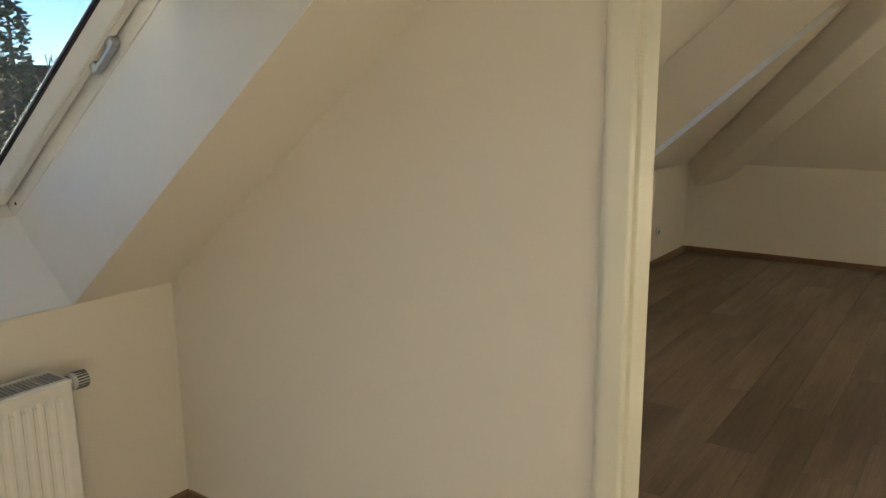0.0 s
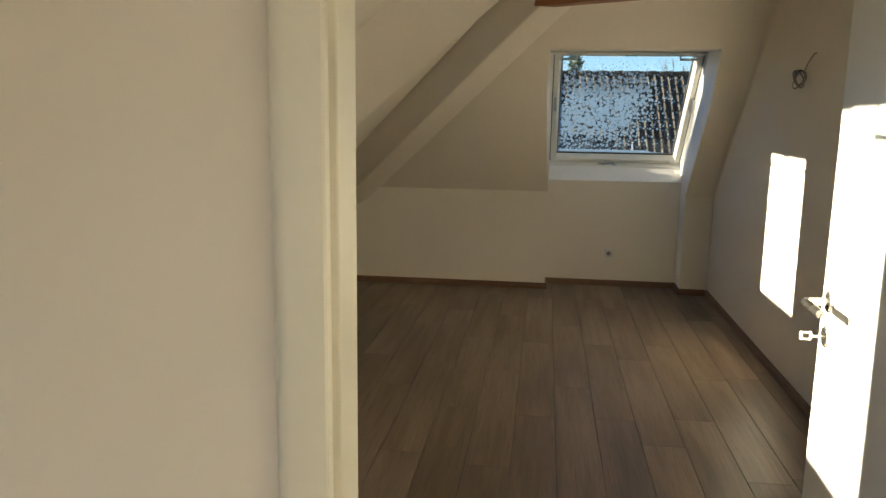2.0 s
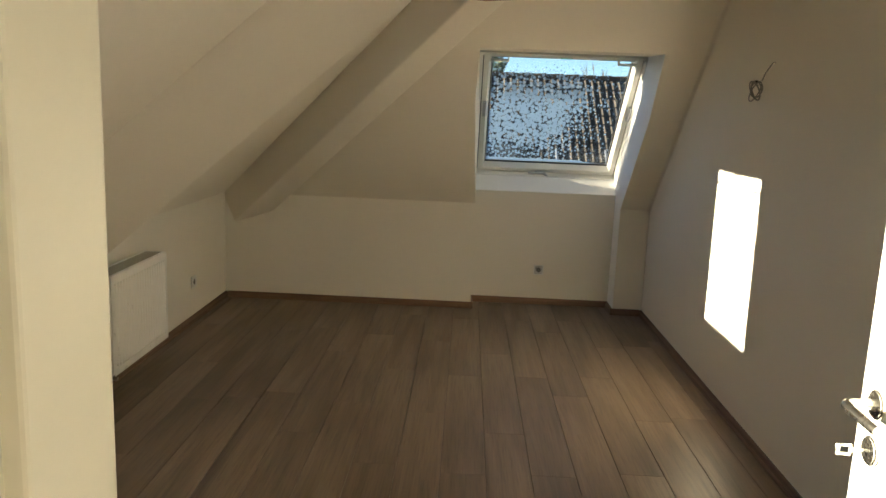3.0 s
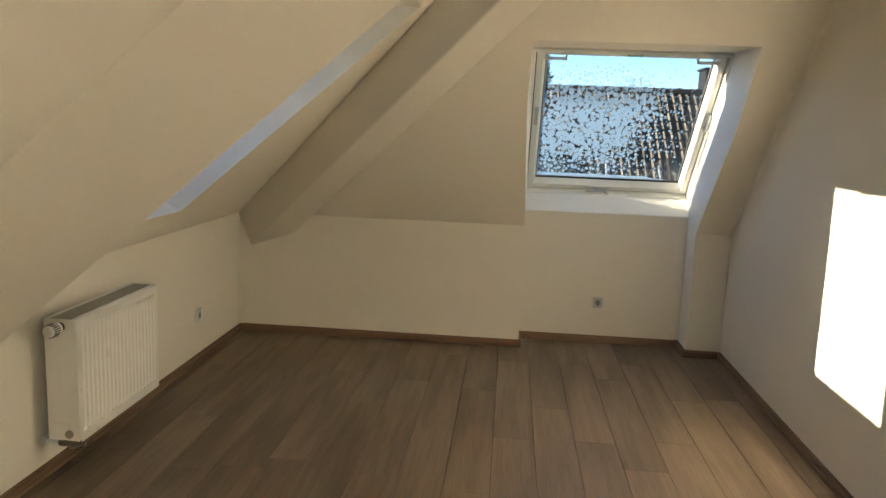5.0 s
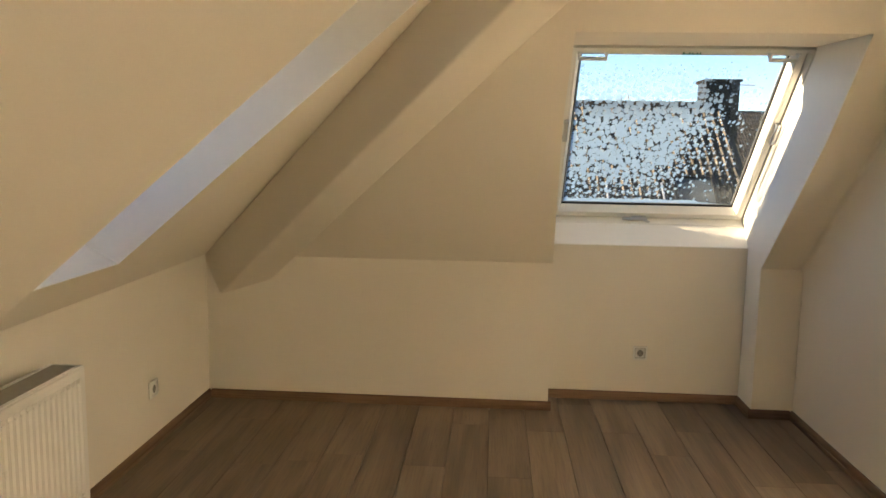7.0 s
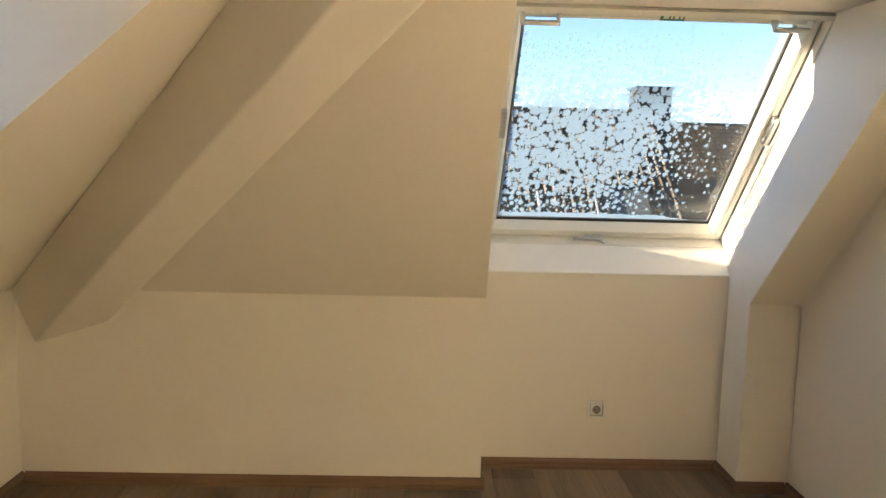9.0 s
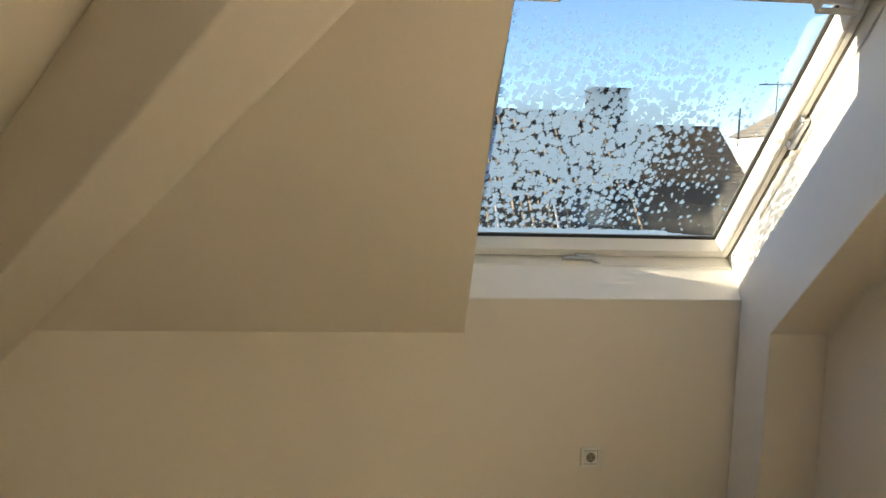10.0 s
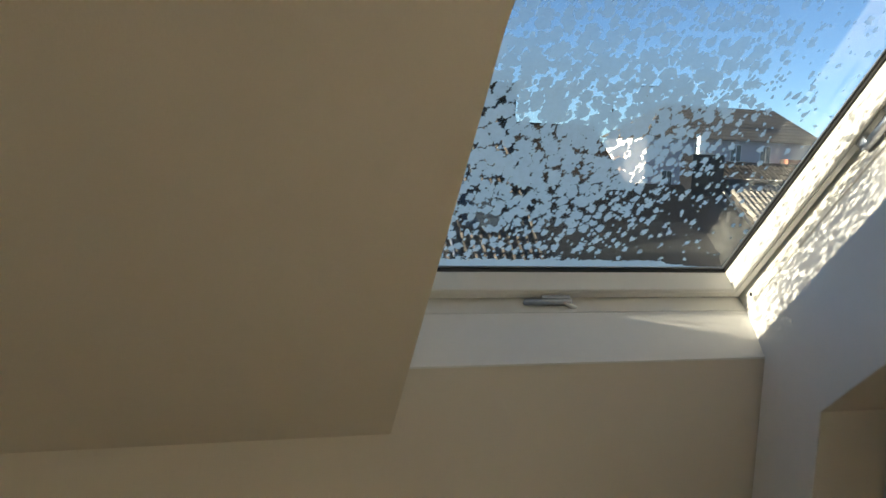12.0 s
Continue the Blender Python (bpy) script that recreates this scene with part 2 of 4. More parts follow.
structure("floor_base", bm_box(XL - 0.3, XR + 0.2, YB - 0.2, NY + 0.3, -0.3, FL - 0.0125), DARK_GREY, "dark underlay beneath the laminate planks", "floor")
structure("wall_west", bm_box(XL - 0.5, XL, YB - 0.2, YF + 0.55, -0.25, HK), WALL, "white painted knee wall under the eaves slope", "wall")
structure("wall_north", bm_join(
    bm_box(XL, NX0, YF, YF + 0.55, -0.25, HK),
    bm_box(NX1, XR, YF, YF + 0.55, -0.25, HK),
    bm_prism([(NX0, NY, -0.25), (NX0, NY, 0.877), (NX0, YF + 0.55, 0.8), (NX0, YF + 0.55, -0.25)], (NX1 - NX0, 0, 0))),
    WALL, "white painted knee wall with a window niche", "wall")
structure("wall_east", bm_prism([(XR, YB - 0.2, -0.3), (XR, YF + 0.55, -0.3), (XR, YF + 0.55, 0.6), (XR, YF, HK + 0.3), (XR, 2.2, zf(2.2) + 0.3), (XR, YB - 0.2, 2.9)], (0.25, 0, 0)), WALL, "tall white painted straight wall", "wall")
structure("wall_south", bm_box(XL - 0.5, XR + 0.25, YB - 0.25, YB, -0.25, 3.6), WALL, "white painted end wall of the hall", "wall")
DH = 2.03
part_bm = bm_join(
    bm_prism([(XL, PY0, FL), (DX0 - 0.02, PY0, FL), (DX0 - 0.02, PY0, min(zl(DX0 - 0.02), ZC)), (XL, PY0, HK)], (0, PY1 - PY0, 0)),
    bm_box(DX1 + 0.02, XR, PY0, PY1, FL, ZC),
    bm_box(DX0 - 0.02, DX1 + 0.02, PY0, PY1, DH + 0.02, ZC))
structure("wall_partition", part_bm, WALL, "white painted partition wall with a doorway", "wall")

ZR, FZ, FY = 1.885, 1.035, 4.348   # lining head; lower outer edge of the hip window
YR = YF - (ZR - HK) / SF
NXH = 1.084                        # head corner of the splayed cheek
# openings in the eaves slope: start and end along y, whether the lining drops to the knee wall
# and how far up the slope it is set
# the first opening is unseen, added to hold the hall's fill lamp
SKY = ((-4.55, -3.79, True, 0.0), (-2.78, -2.005, True, 0.0), (-0.985, -0.265, False, 0.09), (1.80, 2.605, False, 0.0))
WX0, WZ0 = -2.2, 1.18             # lower outer edge of the room's eaves windows
WS = 0.95                         # rise of their panes
WLEN = 1.18


def edges(low, up):
    """Foot and head of an eaves window, and where its lining head meets the slope."""
    ang = math.atan(HS if low else WS)
    ca, sa = math.cos(ang), math.sin(ang)
    ox, oz = (HX0, HZ0) if low else (WX0, WZ0)
    foot = (-2.283, 1.050) if low else (ox + up * ca, oz + up * sa)
    head = (ox + (up + WLEN) * ca, oz + (up + WLEN) * sa)
    return *foot, *head, XL + (head[1] - HK) / (SLH if low else SL)


slabs = []
y = YB - 0.2
for y0, y1, low, up in SKY:
    fx0, fz0, wx1, wz1, x_top = edges(low, up)
    under, over, xt = (plane_h, out_h, XTH) if low else (plane_l, out_l, XT)
    if not low and y < PY0:
        yw = PY0 + 0.05
        slabs.append(bm_slab([(XL - 0.5, y), (XTH, y), (XTH, yw), (XL - 0.5, yw)], plane_h, out_h))
        y = yw
    slabs.append(bm_slab([(XL - 0.5, y), (xt, y), (xt, y0), (XL - 0.5, y0)], under, over))
    slabs.append(bm_slab([(x_top, y0), (xt, y0), (xt, y1), (x_top, y1)], under, over))
    slabs.append(bm_prism([(x_top, y0, wz1), (x_top, y0, over(x_top, 0)), (wx1, y0, wz1 + 0.03), (wx1, y0, wz1)], (0, y1 - y0, 0)))
    if low:
        slabs.append(bm_prism([(XL - 0.003, y0, HK), (fx0, y0, fz0), (fx0 - 0.036, y0, fz0 + 0.036), (fx0 - 0.25, y0, fz0 - 0.1), (fx0 - 0.25, y0, HK)], (0, y1 - y0, 0)))
    else:
        xb = -1.79 + up * 0.7
        slabs.append(bm_prism([(XL, y0, HK), (xb, y0, zl(xb)), (fx0, y0, fz0), (fx0 - 0.036, y0, fz0 + 0.036), (fx0 - 0.25, y0, fz0 - 0.1), (fx0 - 0.25, y0, HK)], (0, y1 - y0, 0)))
    y = y1
slabs.append(bm_slab([(XL - 0.5, y), (XL + (YF - y) / HIP, y), (XL, YF), (XL - 0.5, YF + 0.5 * HIP)], plane_l, out_l))
structure("ceiling_slope_west", bm_join(*slabs), SLOPE, "white plastered eaves slope with roof windows", "ceiling")
for y0, y1, low, up in SKY:
    fx0, fz0, wx1, wz1, x_top = edges(low, up)
    ang = math.atan(HS if low else WS)
    LX, LZ = -math.sin(ang) * 0.04, math.cos(ang) * 0.04
    xb = XL + 0.002 if low else -1.79 + up * 0.7
    zb = plane_h(xb, 0) if low else zl(xb)
    for yy in (y0, y1 - 0.0035):
        structure("lining_side", bm_prism([(xb, yy, zb), (fx0, yy, fz0), (fx0 + LX, yy, fz0 + LZ), (wx1 + LX, yy, wz1 + LZ), (wx1, yy, wz1), (x_top, yy, wz1)], (0, 0.0035, 0)), REVEAL, "smooth white side lining of a roof window", "window lining")
    d = Vector((0.0026, 0, 0.0024))
    structure("lining_foot", bm_prism([Vector((xb - 0.002, y0 + 0.004, zb)), Vector((fx0, y0 + 0.004, fz0)), Vector((fx0, y0 + 0.004, fz0)) + d, Vector((xb - 0.002, y0 + 0.004, zb)) + d], (0, y1 - y0 - 0.008, 0)), REVEAL, "smooth white sloping board under a roof window", "window lining")
slabs = [bm_slab([(XL - 0.5, YF + 0.5 * HIP), (XL, YF), (XT, hip_y(XT)), (NX0 - 0.035, hip_y(XT)), (NX0 - 0.033, YR), (NX0 - 0.040, 3.22), (NX0, YF), (NX0, YF + 0.55), (XL, YF + 0.55)], plane_f, out_f),
         bm_slab([(NXH, YT), (XR + 0.2, YT), (XR + 0.2, YF + 0.55), (NX1, YF + 0.55), (NX1, YF), (NX1, 3.3), (NXH, YR)], plane_f, out_f)]
for v in slabs[1].verts:            # the cheek of the window splays towards the pane
    if v.co.x < NX1 + 0.01 and v.co.z > zf(v.co.y) + 0.02:
        v.co.x = NX1 + 0.03
FS = 1.08
fa = math.atan(FS)
HEADV = 1.200                      # where the lining head meets the hip window
fy1, fz1 = FY - HEADV * math.cos(fa), FZ + HEADV * math.sin(fa)
slabs.append(bm_slab([(NX0 - 0.035, YT), (NXH, YT), (NXH, YR), (NX0 - 0.033, YR)], plane_f, out_f))
slabs.append(bm_prism([(NX0 - 0.04, YR, ZR), (NX0 - 0.04, YR, out_f(0, YR)), (NX0 - 0.04, fy1, fz1 + 0.03), (NX0 - 0.04, fy1, fz1)], (NX1 - NX0 + 0.04, 0, 0)))
structure("ceiling_slope_north", bm_join(*slabs), SLOPE, "white plastered hip slope with a roof window", "ceiling")
structure("ceiling_flat", bm_box(XT - 0.25, XR + 0.25, YB - 0.25, YT + 0.25, ZC, ZC + 0.35), SLOPE, "white plastered flat ceiling", "ceiling")
structure("window_board", bm_prism([(NX0 + 0.002, NY - 0.002, 0.874), (NX0 + 0.002, NY - 0.002, 0.879), (NX0 + 0.002, 4.334, 0.990), (NX0 + 0.002, 4.358, 1.008), (NX0 + 0.002, 4.45, 0.93), (NX0 + 0.002, YF + 0.5, 0.8)], (NX1 - NX0 - 0.004, 0, 0)), REVEAL, "smooth white board under the roof window", "window lining")
# thin lining on the cheek of the hip window
cheek = bmesh.new()
rim = [cheek.verts.new(p) for p in ((NX1 - 0.003, 4.003, FL), (NX1 - 0.003, NY - 0.001, FL), (NX1 - 0.003, NY - 0.001, 0.88), (NX1 - 0.002, FY + 0.03, FZ - 0.01),
                                    (NX1 + 0.004, fy1 + 0.03, fz1 + 0.02), (NXH - 0.002, YR + 0.004, ZR - 0.001), (NX1 - 0.003, 4.003, zf(4.003) + 0.003), (NX1 - 0.003, 3.3, zf(3.3) + 0.002))]
for tri in ((0, 1, 2), (0, 2, 6), (6, 2, 3), (6, 3, 7), (7, 3, 4), (7, 4, 5)):
    cheek.faces.new([rim[k] for k in tri])
for f in cheek.faces:
    f.normal_update()
    if f.normal.x > 0:
        f.normal_flip()
bmesh.ops.solidify(cheek, geom=cheek.faces[:], thickness=0.003)
structure("lining_right", cheek, REVEAL, "smooth white cheek of the window niche", "window lining", True)


def bevelled(bm, amount, seg, angle=0.35):
    es = [e for e in bm.edges if len(e.link_faces) == 2 and e.calc_face_angle() > angle]
    bmesh.ops.bevel(bm, geom=es, offset=amount, segments=seg, affect="EDGES", profile=0.5)
    return bm


# boxed hip rafter
w = Vector((1, -HIP, SL)) * 2.25
hip_pts = [(-2.0, YF, 0.80), (-1.90, YF, 0.565), (-1.605, YF, 0.66), (-1.462, YF, 0.80), (-1.40, YF, 1.15), (-1.9, YF, 1.2)]
back = Vector((1, -HIP, SL)) * -0.25
structure("boxed_hip_rafter", bevelled(bm_prism([Vector(p) + back for p in hip_pts], w), 0.010, 2), SLOPE, "plastered boxed-in hip rafter in the corner", "boxed beam", True)
# boxed rafter between the roof windows
x0 = XL - 0.12
prof = ((0.66, 0.0), (0.93, -0.215), (1.18, -0.290), (1.80, -0.02), (1.80, 0.20), (0.66, 0.25))
structure("boxed_rafter", bevelled(bm_prism([(x0, yy, zl(x0) + dz) for yy, dz in prof], Vector((1, 0, SL)) * 2.3), 0.014, 3), SLOPE, "plastered boxed-in rafter between the roof windows", "boxed beam", True)
# rounded plaster in the corner of hip slope and straight wall
low = -(Vector((0, SF, 1)).normalized())
cove = bmesh.new()
rows = []
for yy in (YF + 0.01, YT):
    base = Vector((XR, yy, zf(yy)))
    pts = [base + Vector((0.004, 0, 0)) - low * 0.004]
    for k in range(9):
        an = k / 8 * math.pi / 2
        pts.append(base + Vector((-0.028 * (1 - math.sin(an)) + 0.001, 0, 0)) + low * (0.028 * (1 - math.cos(an)) - 0.001))
    rows.append([cove.verts.new(p) for p in pts])
for k in range(len(rows[0])):
    j = (k + 1) % len(rows[0])
    cove.faces.new((rows[0][k], rows[0][j], rows[1][j], rows[1][k]))
cove.faces.new(rows[0][::-1])
cove.faces.new(rows[1])
bmesh.ops.recalc_face_normals(cove, faces=cove.faces[:])
structure("corner_cove", cove, SLOPE, "white plastered rounded corner of slope and wall", "wall", True)
# exposed timber
bm = bm_box(0, 1.75, -0.06, 0.06, 0, 0.17, 0.006)
for v in bm.verts:
    if v.co.x < 0.1:
        v.co.x += (v.co.z) * 0.25
ob = structure("timber_tie", bm, TIMBER, "oiled brown exposed timber under the ceiling", "beam")
ob.matrix_world = Matrix.Translation((-0.12, 2.46, 2.1)) @ Matrix.Rotation(math.atan2(-0.6, 1), 4, "Z")


# ---- doorway ----
def doorway():
    lin = thing("door_lining", "cream lacquered door lining with flat casing, doorway open", "door frame")
    lin["kind"] = "structure"
    for x0, s in ((DX0, 1), (DX1, -1)):
        part("jamb", bm_box(min(x0, x0 - s * 0.02), max(x0, x0 - s * 0.02), PY0 + 0.018, PY1 + 0.002, FL, DH, 0.003), TRIM_CREAM, lin)
        a, b = x0 - s * 0.062, x0 - s * 0.006
        o = x0 - s * 0.078
        edge = [(o, 0.002), (o + s * 0.003, 0.010), (o + s * 0.008, 0.016), (o + s * 0.015, 0.020), (o + s * 0.024, 0.022), (b - s * 0.003, 0.022), (b, 0.019), (b, 0.002)]
        part("casing_hall", bm_prism([(x, PY0 - d, FL) for x, d in edge], (0, 0, DH + 0.07 - FL)), TRIM_CREAM, lin, smooth=True)
        part("casing_room", bm_box(min(a, b), max(a, b), PY1 + 0.002, PY1 + 0.018, FL, DH + 0.07, 0.006, 3), TRIM_CREAM, lin, smooth=True)
        part("groove", bm_box(min(x0 - s * 0.024, x0 - s * 0.012), max(x0 - s * 0.024, x0 - s * 0.012), PY0 - 0.004, PY0 + 0.020, FL, DH), TRIM_CREAM, lin)
    part("head", bm_box(DX0 - 0.02, DX1 + 0.02, PY0 - 0.002, PY1 + 0.002, DH, DH + 0.02), TRIM_CREAM, lin)
    for y0, y1, nm in ((PY0 - 0.02, PY0 - 0.002, "casing_hall"), (PY1 + 0.002, PY1 + 0.018, "casing_room")):
        part(nm, bm_box(DX0 - 0.003, DX1 + 0.003, y0, y1, DH + 0.004, DH + 0.07, 0.006, 3), TRIM_CREAM, lin)
    part("threshold", bm_box(DX0, DX1, PY0, PY1, FL - 0.004, FL + 0.0025, 0.001), STEEL, lin, "flat metal threshold strip")


doorway()


def door_leaf():
    d = thing("door_leaf", "white lacquered interior door standing open into the room", "door",
              Matrix.Translation((DX1 + 0.005, PY1 + 0.012, FL)) @ Matrix.Rotation(radians(-2.0), 4, "Z"))
    d["kind"] = "structure"
    W, T, H = 0.91, 0.04, 2.01
    part("panel", bm_box(0, T, 0, W, 0.008, H, 0.003, 2), DOOR_WHITE, d, smooth=True)
    hy, hz, kz = W - 0.065, 1.082, 0.998
    part("rosette", bm_cyl((-0.009, hy, hz), (0.001, hy, hz), 0.026, 28, bevel=0.003), STEEL, d, "round satin steel rosette", True)
    pts = [(-0.005, hy, hz), (-0.045, hy, hz), (-0.054, hy - 0.003, hz), (-0.060, hy - 0.012, hz), (-0.060, hy - 0.03, hz), (-0.060, hy - 0.125, hz)]
    part("lever", bm_tube(pts, 0.0095, 16), STEEL, d, "L-shaped round steel lever handle", True)
    part("key_rosette", bm_cyl((-0.009, hy, kz), (0.001, hy, kz), 0.026, 28, bevel=0.003), STEEL, d, "round steel keyhole rosette", True)
    part("key", bm_join(bm_cyl((-0.035, hy, kz), (-0.004, hy, kz), 0.0032, 10),
                        bm_box(-0.063, -0.055, hy - 0.002, hy + 0.002, kz - 0.011, kz + 0.011, 0.001, 1),
                        bm_box(-0.042, -0.034, hy - 0.002, hy + 0.002, kz - 0.006, kz + 0.006, 0.001, 1),
                        bm_box(-0.058, -0.036, hy - 0.002, hy + 0.002, kz + 0.005, kz + 0.011, 0.001, 1),
                        bm_box(-0.058, -0.036, hy - 0.002, hy + 0.002, kz - 0.011, kz - 0.005, 0.001, 1)), STEEL, d, "steel key with a square bow in the lock", True)
    part("lock_plate", bm_box(T * 0.25, T * 0.75, W - 0.002, W + 0.0008, 0.93, 1.16), STEEL, d)
    for z in (0.25, 1.75):
        part("hinge", bm_cyl((T + 0.006, -0.004, z - 0.045), (T + 0.006, -0.004, z + 0.045), 0.0075, 12), STEEL, d)


door_leaf()


# ---- roof windows ----
# colour of the painted shadow line below the window frame
SEAM_SHADE = plain("grey_brown_seam_shade", (0.20, 0.17, 0.13), 0.6, 0, 0.1, 60)


def frost_material():
    m, n, l, b = nodes_of("window_frost")
    tc = n.new("ShaderNodeTexCoord")
    sep = n.new("ShaderNodeSeparateXYZ")
    l.new(tc.outputs["Object"], sep.inputs[0])
    warp = n.new("ShaderNodeTexNoise")
    warp.inputs["Scale"].default_value, warp.inputs["Detail"].default_value, warp.inputs["Roughness"].default_value = 60.0, 6.0, 0.75
    l.new(tc.outputs["Object"], warp.inputs["Vector"])
    vm = n.new("ShaderNodeVectorMath")
    vm.operation = "MULTIPLY_ADD"
    vm.inputs[1].default_value = (0.010, 0.010, 0.0)
    l.new(warp.outputs["Color"], vm.inputs[0])
    l.new(tc.outputs["Object"], vm.inputs[2])

    ragged = noise_of(n, l, tc.outputs["Object"], 130.0, 6.0, 0.8)
    lobe = n.new("ShaderNodeTexVoronoi")
    lobe.voronoi_dimensions = "2D"
    lobe.inputs["Scale"].default_value = 150.0
    l.new(vm.outputs[0], lobe.inputs["Vector"])
    u = math_of(n, l, "DIVIDE", sep.outputs[0], 1.11)
    v = math_of(n, l, "DIVIDE", sep.outputs[1], 1.18)

    def flakes(scale, seed, reach, keep):
        """Round crystals grown from scattered seeds; where they meet, star-shaped gaps stay open."""
        mp = n.new("ShaderNodeMapping")
        mp.inputs["Location"].default_value, mp.inputs["Scale"].default_value = (seed, seed * 0.7, 0), (1.0, 0.78, 1.0)
        l.new(vm.outputs[0], mp.inputs[0])
        cell = n.new("ShaderNodeTexVoronoi")
        cell.voronoi_dimensions = "2D"
        cell.inputs["Scale"].default_value = scale
        l.new(mp.outputs[0], cell.inputs["Vector"])
        sc = n.new("ShaderNodeSeparateColor")
        l.new(cell.outputs["Color"], sc.inputs[0])
        size = math_of(n, l, "ADD", reach, math_of(n, l, "MULTIPLY", math_of(n, l, "SUBTRACT", sc.outputs[1], 0.5), 0.16))
        d = math_of(n, l, "ADD", math_of(n, l, "SUBTRACT", size, cell.outputs["Distance"]), math_of(n, l, "MULTIPLY", math_of(n, l, "SUBTRACT", ragged, 0.5), 0.70))
        d = math_of(n, l, "ADD", d, math_of(n, l, "MULTIPLY", math_of(n, l, "SUBTRACT", 0.40, lobe.outputs["Distance"]), 0.32))
        grown = ramp_of(n, l, d, ((0.0, 0.0), (0.05, 1.0)))
        return math_of(n, l, "MULTIPLY", grown, math_of(n, l, "LESS_THAN", sc.outputs[0], keep))

    # the thick part leans: it reaches farther across the pane higher up
    lean = math_of(n, l, "SUBTRACT", u, math_of(n, l, "MULTIPLY", math_of(n, l, "SUBTRACT", v, 0.4), 0.22))
    fu = ramp_of(n, l, lean, ((0.0, 0.80), (0.14, 1.0), (0.58, 1.0), (0.68, 0.62), (0.78, 0.34), (0.90, 0.06)))
    fv = ramp_of(n, l, v, ((0.10, 0.50), (0.22, 0.62), (0.33, 0.92), (0.45, 1.0), (0.64, 1.0), (0.74, 0.80), (0.86, 0.55), (0.95, 0.12)))
    clump = ramp_of(n, l, noise_of(n, l, tc.outputs["Object"], 9.0, 2.0), ((0.35, 0.84), (0.62, 1.06)))
    dens = math_of(n, l, "MULTIPLY", math_of(n, l, "MULTIPLY", fu, fv), clump)
    reach = ramp_of(n, l, dens, ((0.0, 0.24), (0.5, 0.38), (0.8, 0.52), (1.0, 0.64)))
    keep = ramp_of(n, l, dens, ((0.0, 0.05), (0.4, 0.45), (0.75, 0.86), (0.9, 1.0)))
    half = math_of(n, l, "MULTIPLY", keep, 0.5)
    mask = math_of(n, l, "MAXIMUM", flakes(39.0, 0.0, reach, keep), flakes(78.0, 5.3, math_of(n, l, "MULTIPLY", reach, 0.85), half))
    thick = ramp_of(n, l, noise_of(n, l, tc.outputs["Object"], 60.0, 4.0, 0.7), ((0.3, 0.90), (0.6, 1.0)))
    veil = ramp_of(n, l, v, ((0.0, 0.97), (0.62, 0.95), (0.71, 0.64), (0.85, 0.45), (1.0, 0.30)))
    mask = math_of(n, l, "MULTIPLY", math_of(n, l, "MULTIPLY", mask, veil), thick)
    # the thick rim of frost along the lower edge
    lip = math_of(n, l, "ADD", 0.138, math_of(n, l, "MULTIPLY", noise_of(n, l, tc.outputs["Object"], 30.0, 5.0, 0.7), 0.050))
    lip = math_of(n, l, "MULTIPLY", lip, ramp_of(n, l, u, ((0.0, 1.0), (0.70, 1.0), (0.90, 0.82))))
    rim = math_of(n, l, "MULTIPLY", math_of(n, l, "LESS_THAN", sep.outputs[1], lip), 0.95)
    mask = math_of(n, l, "MAXIMUM", math_of(n, l, "MAXIMUM", mask, rim), 0.03)
    tb, tl, df, mx, mo = (n.new(k) for k in ("ShaderNodeBsdfTransparent", "ShaderNodeBsdfTranslucent", "ShaderNodeBsdfDiffuse", "ShaderNodeMixShader", "ShaderNodeMixShader"))
    tl.inputs[0].default_value = (0.43, 0.60, 0.74, 1)
    df.inputs[0].default_value = (0.55, 0.67, 0.78, 1)
    mo.inputs[0].default_value = 0.22
    l.new(tl.outputs[0], mo.inputs[1])
    l.new(df.outputs[0], mo.inputs[2])
    l.new(mask, mx.inputs[0])
    l.new(tb.outputs[0], mx.inputs[1])
    l.new(mo.outputs[0], mx.inputs[2])
    l.new(mx.outputs[0], n["Material Output"].inputs[0])
    return m


def rails(w, L, a0, a1, b0, b1, z0, z1, bevel):
    """Four mitred rails of a frame: a0 to a1 in from the sides and the head, b0 to b1 in from the foot."""
    o = [(a0, b0), (w - a0, b0), (w - a0, L - a0), (a0, L - a0)]
    i = [(a1, b1), (w - a1, b1), (w - a1, L - a1), (a1, L - a1)]
    for k in range(4):
        q = (k + 1) % 4
        bm = bm_prism([(*o[k], z0), (*o[q], z0), (*i[q], z0), (*i[k], z0)], (0, 0, z1 - z0))
        if bevel:
            bmesh.ops.bevel(bm, geom=[e for e in bm.edges if abs(e.verts[0].co.z - z1) < 1e-6 and abs(e.verts[1].co.z - z1) < 1e-6], offset=bevel, segments=2, affect="EDGES")
        yield bm


def ring(u0, u1, v0, v1, section):
    """Four mitred rails round a rectangle; section: closed outline of (inset from the rectangle, height)."""
    corner = lambda i, z: [(u0 + i, v0 + i, z), (u1 - i, v0 + i, z), (u1 - i, v1 - i, z), (u0 + i, v1 - i, z)]
    for k in range(4):
        q = (k + 1) % 4
        bm = bmesh.new()
        a = [bm.verts.new(corner(i, z)[k]) for i, z in section]
        b = [bm.verts.new(corner(i, z)[q]) for i, z in section]
        bm.faces.new(a)
        bm.faces.new(b[::-1])
        for i in range(len(a)):
            j = (i + 1) % len(a)
            bm.faces.new((a[j], a[i], b[i], b[j]))
        bmesh.ops.recalc_face_normals(bm, faces=bm.faces[:])
        yield bm


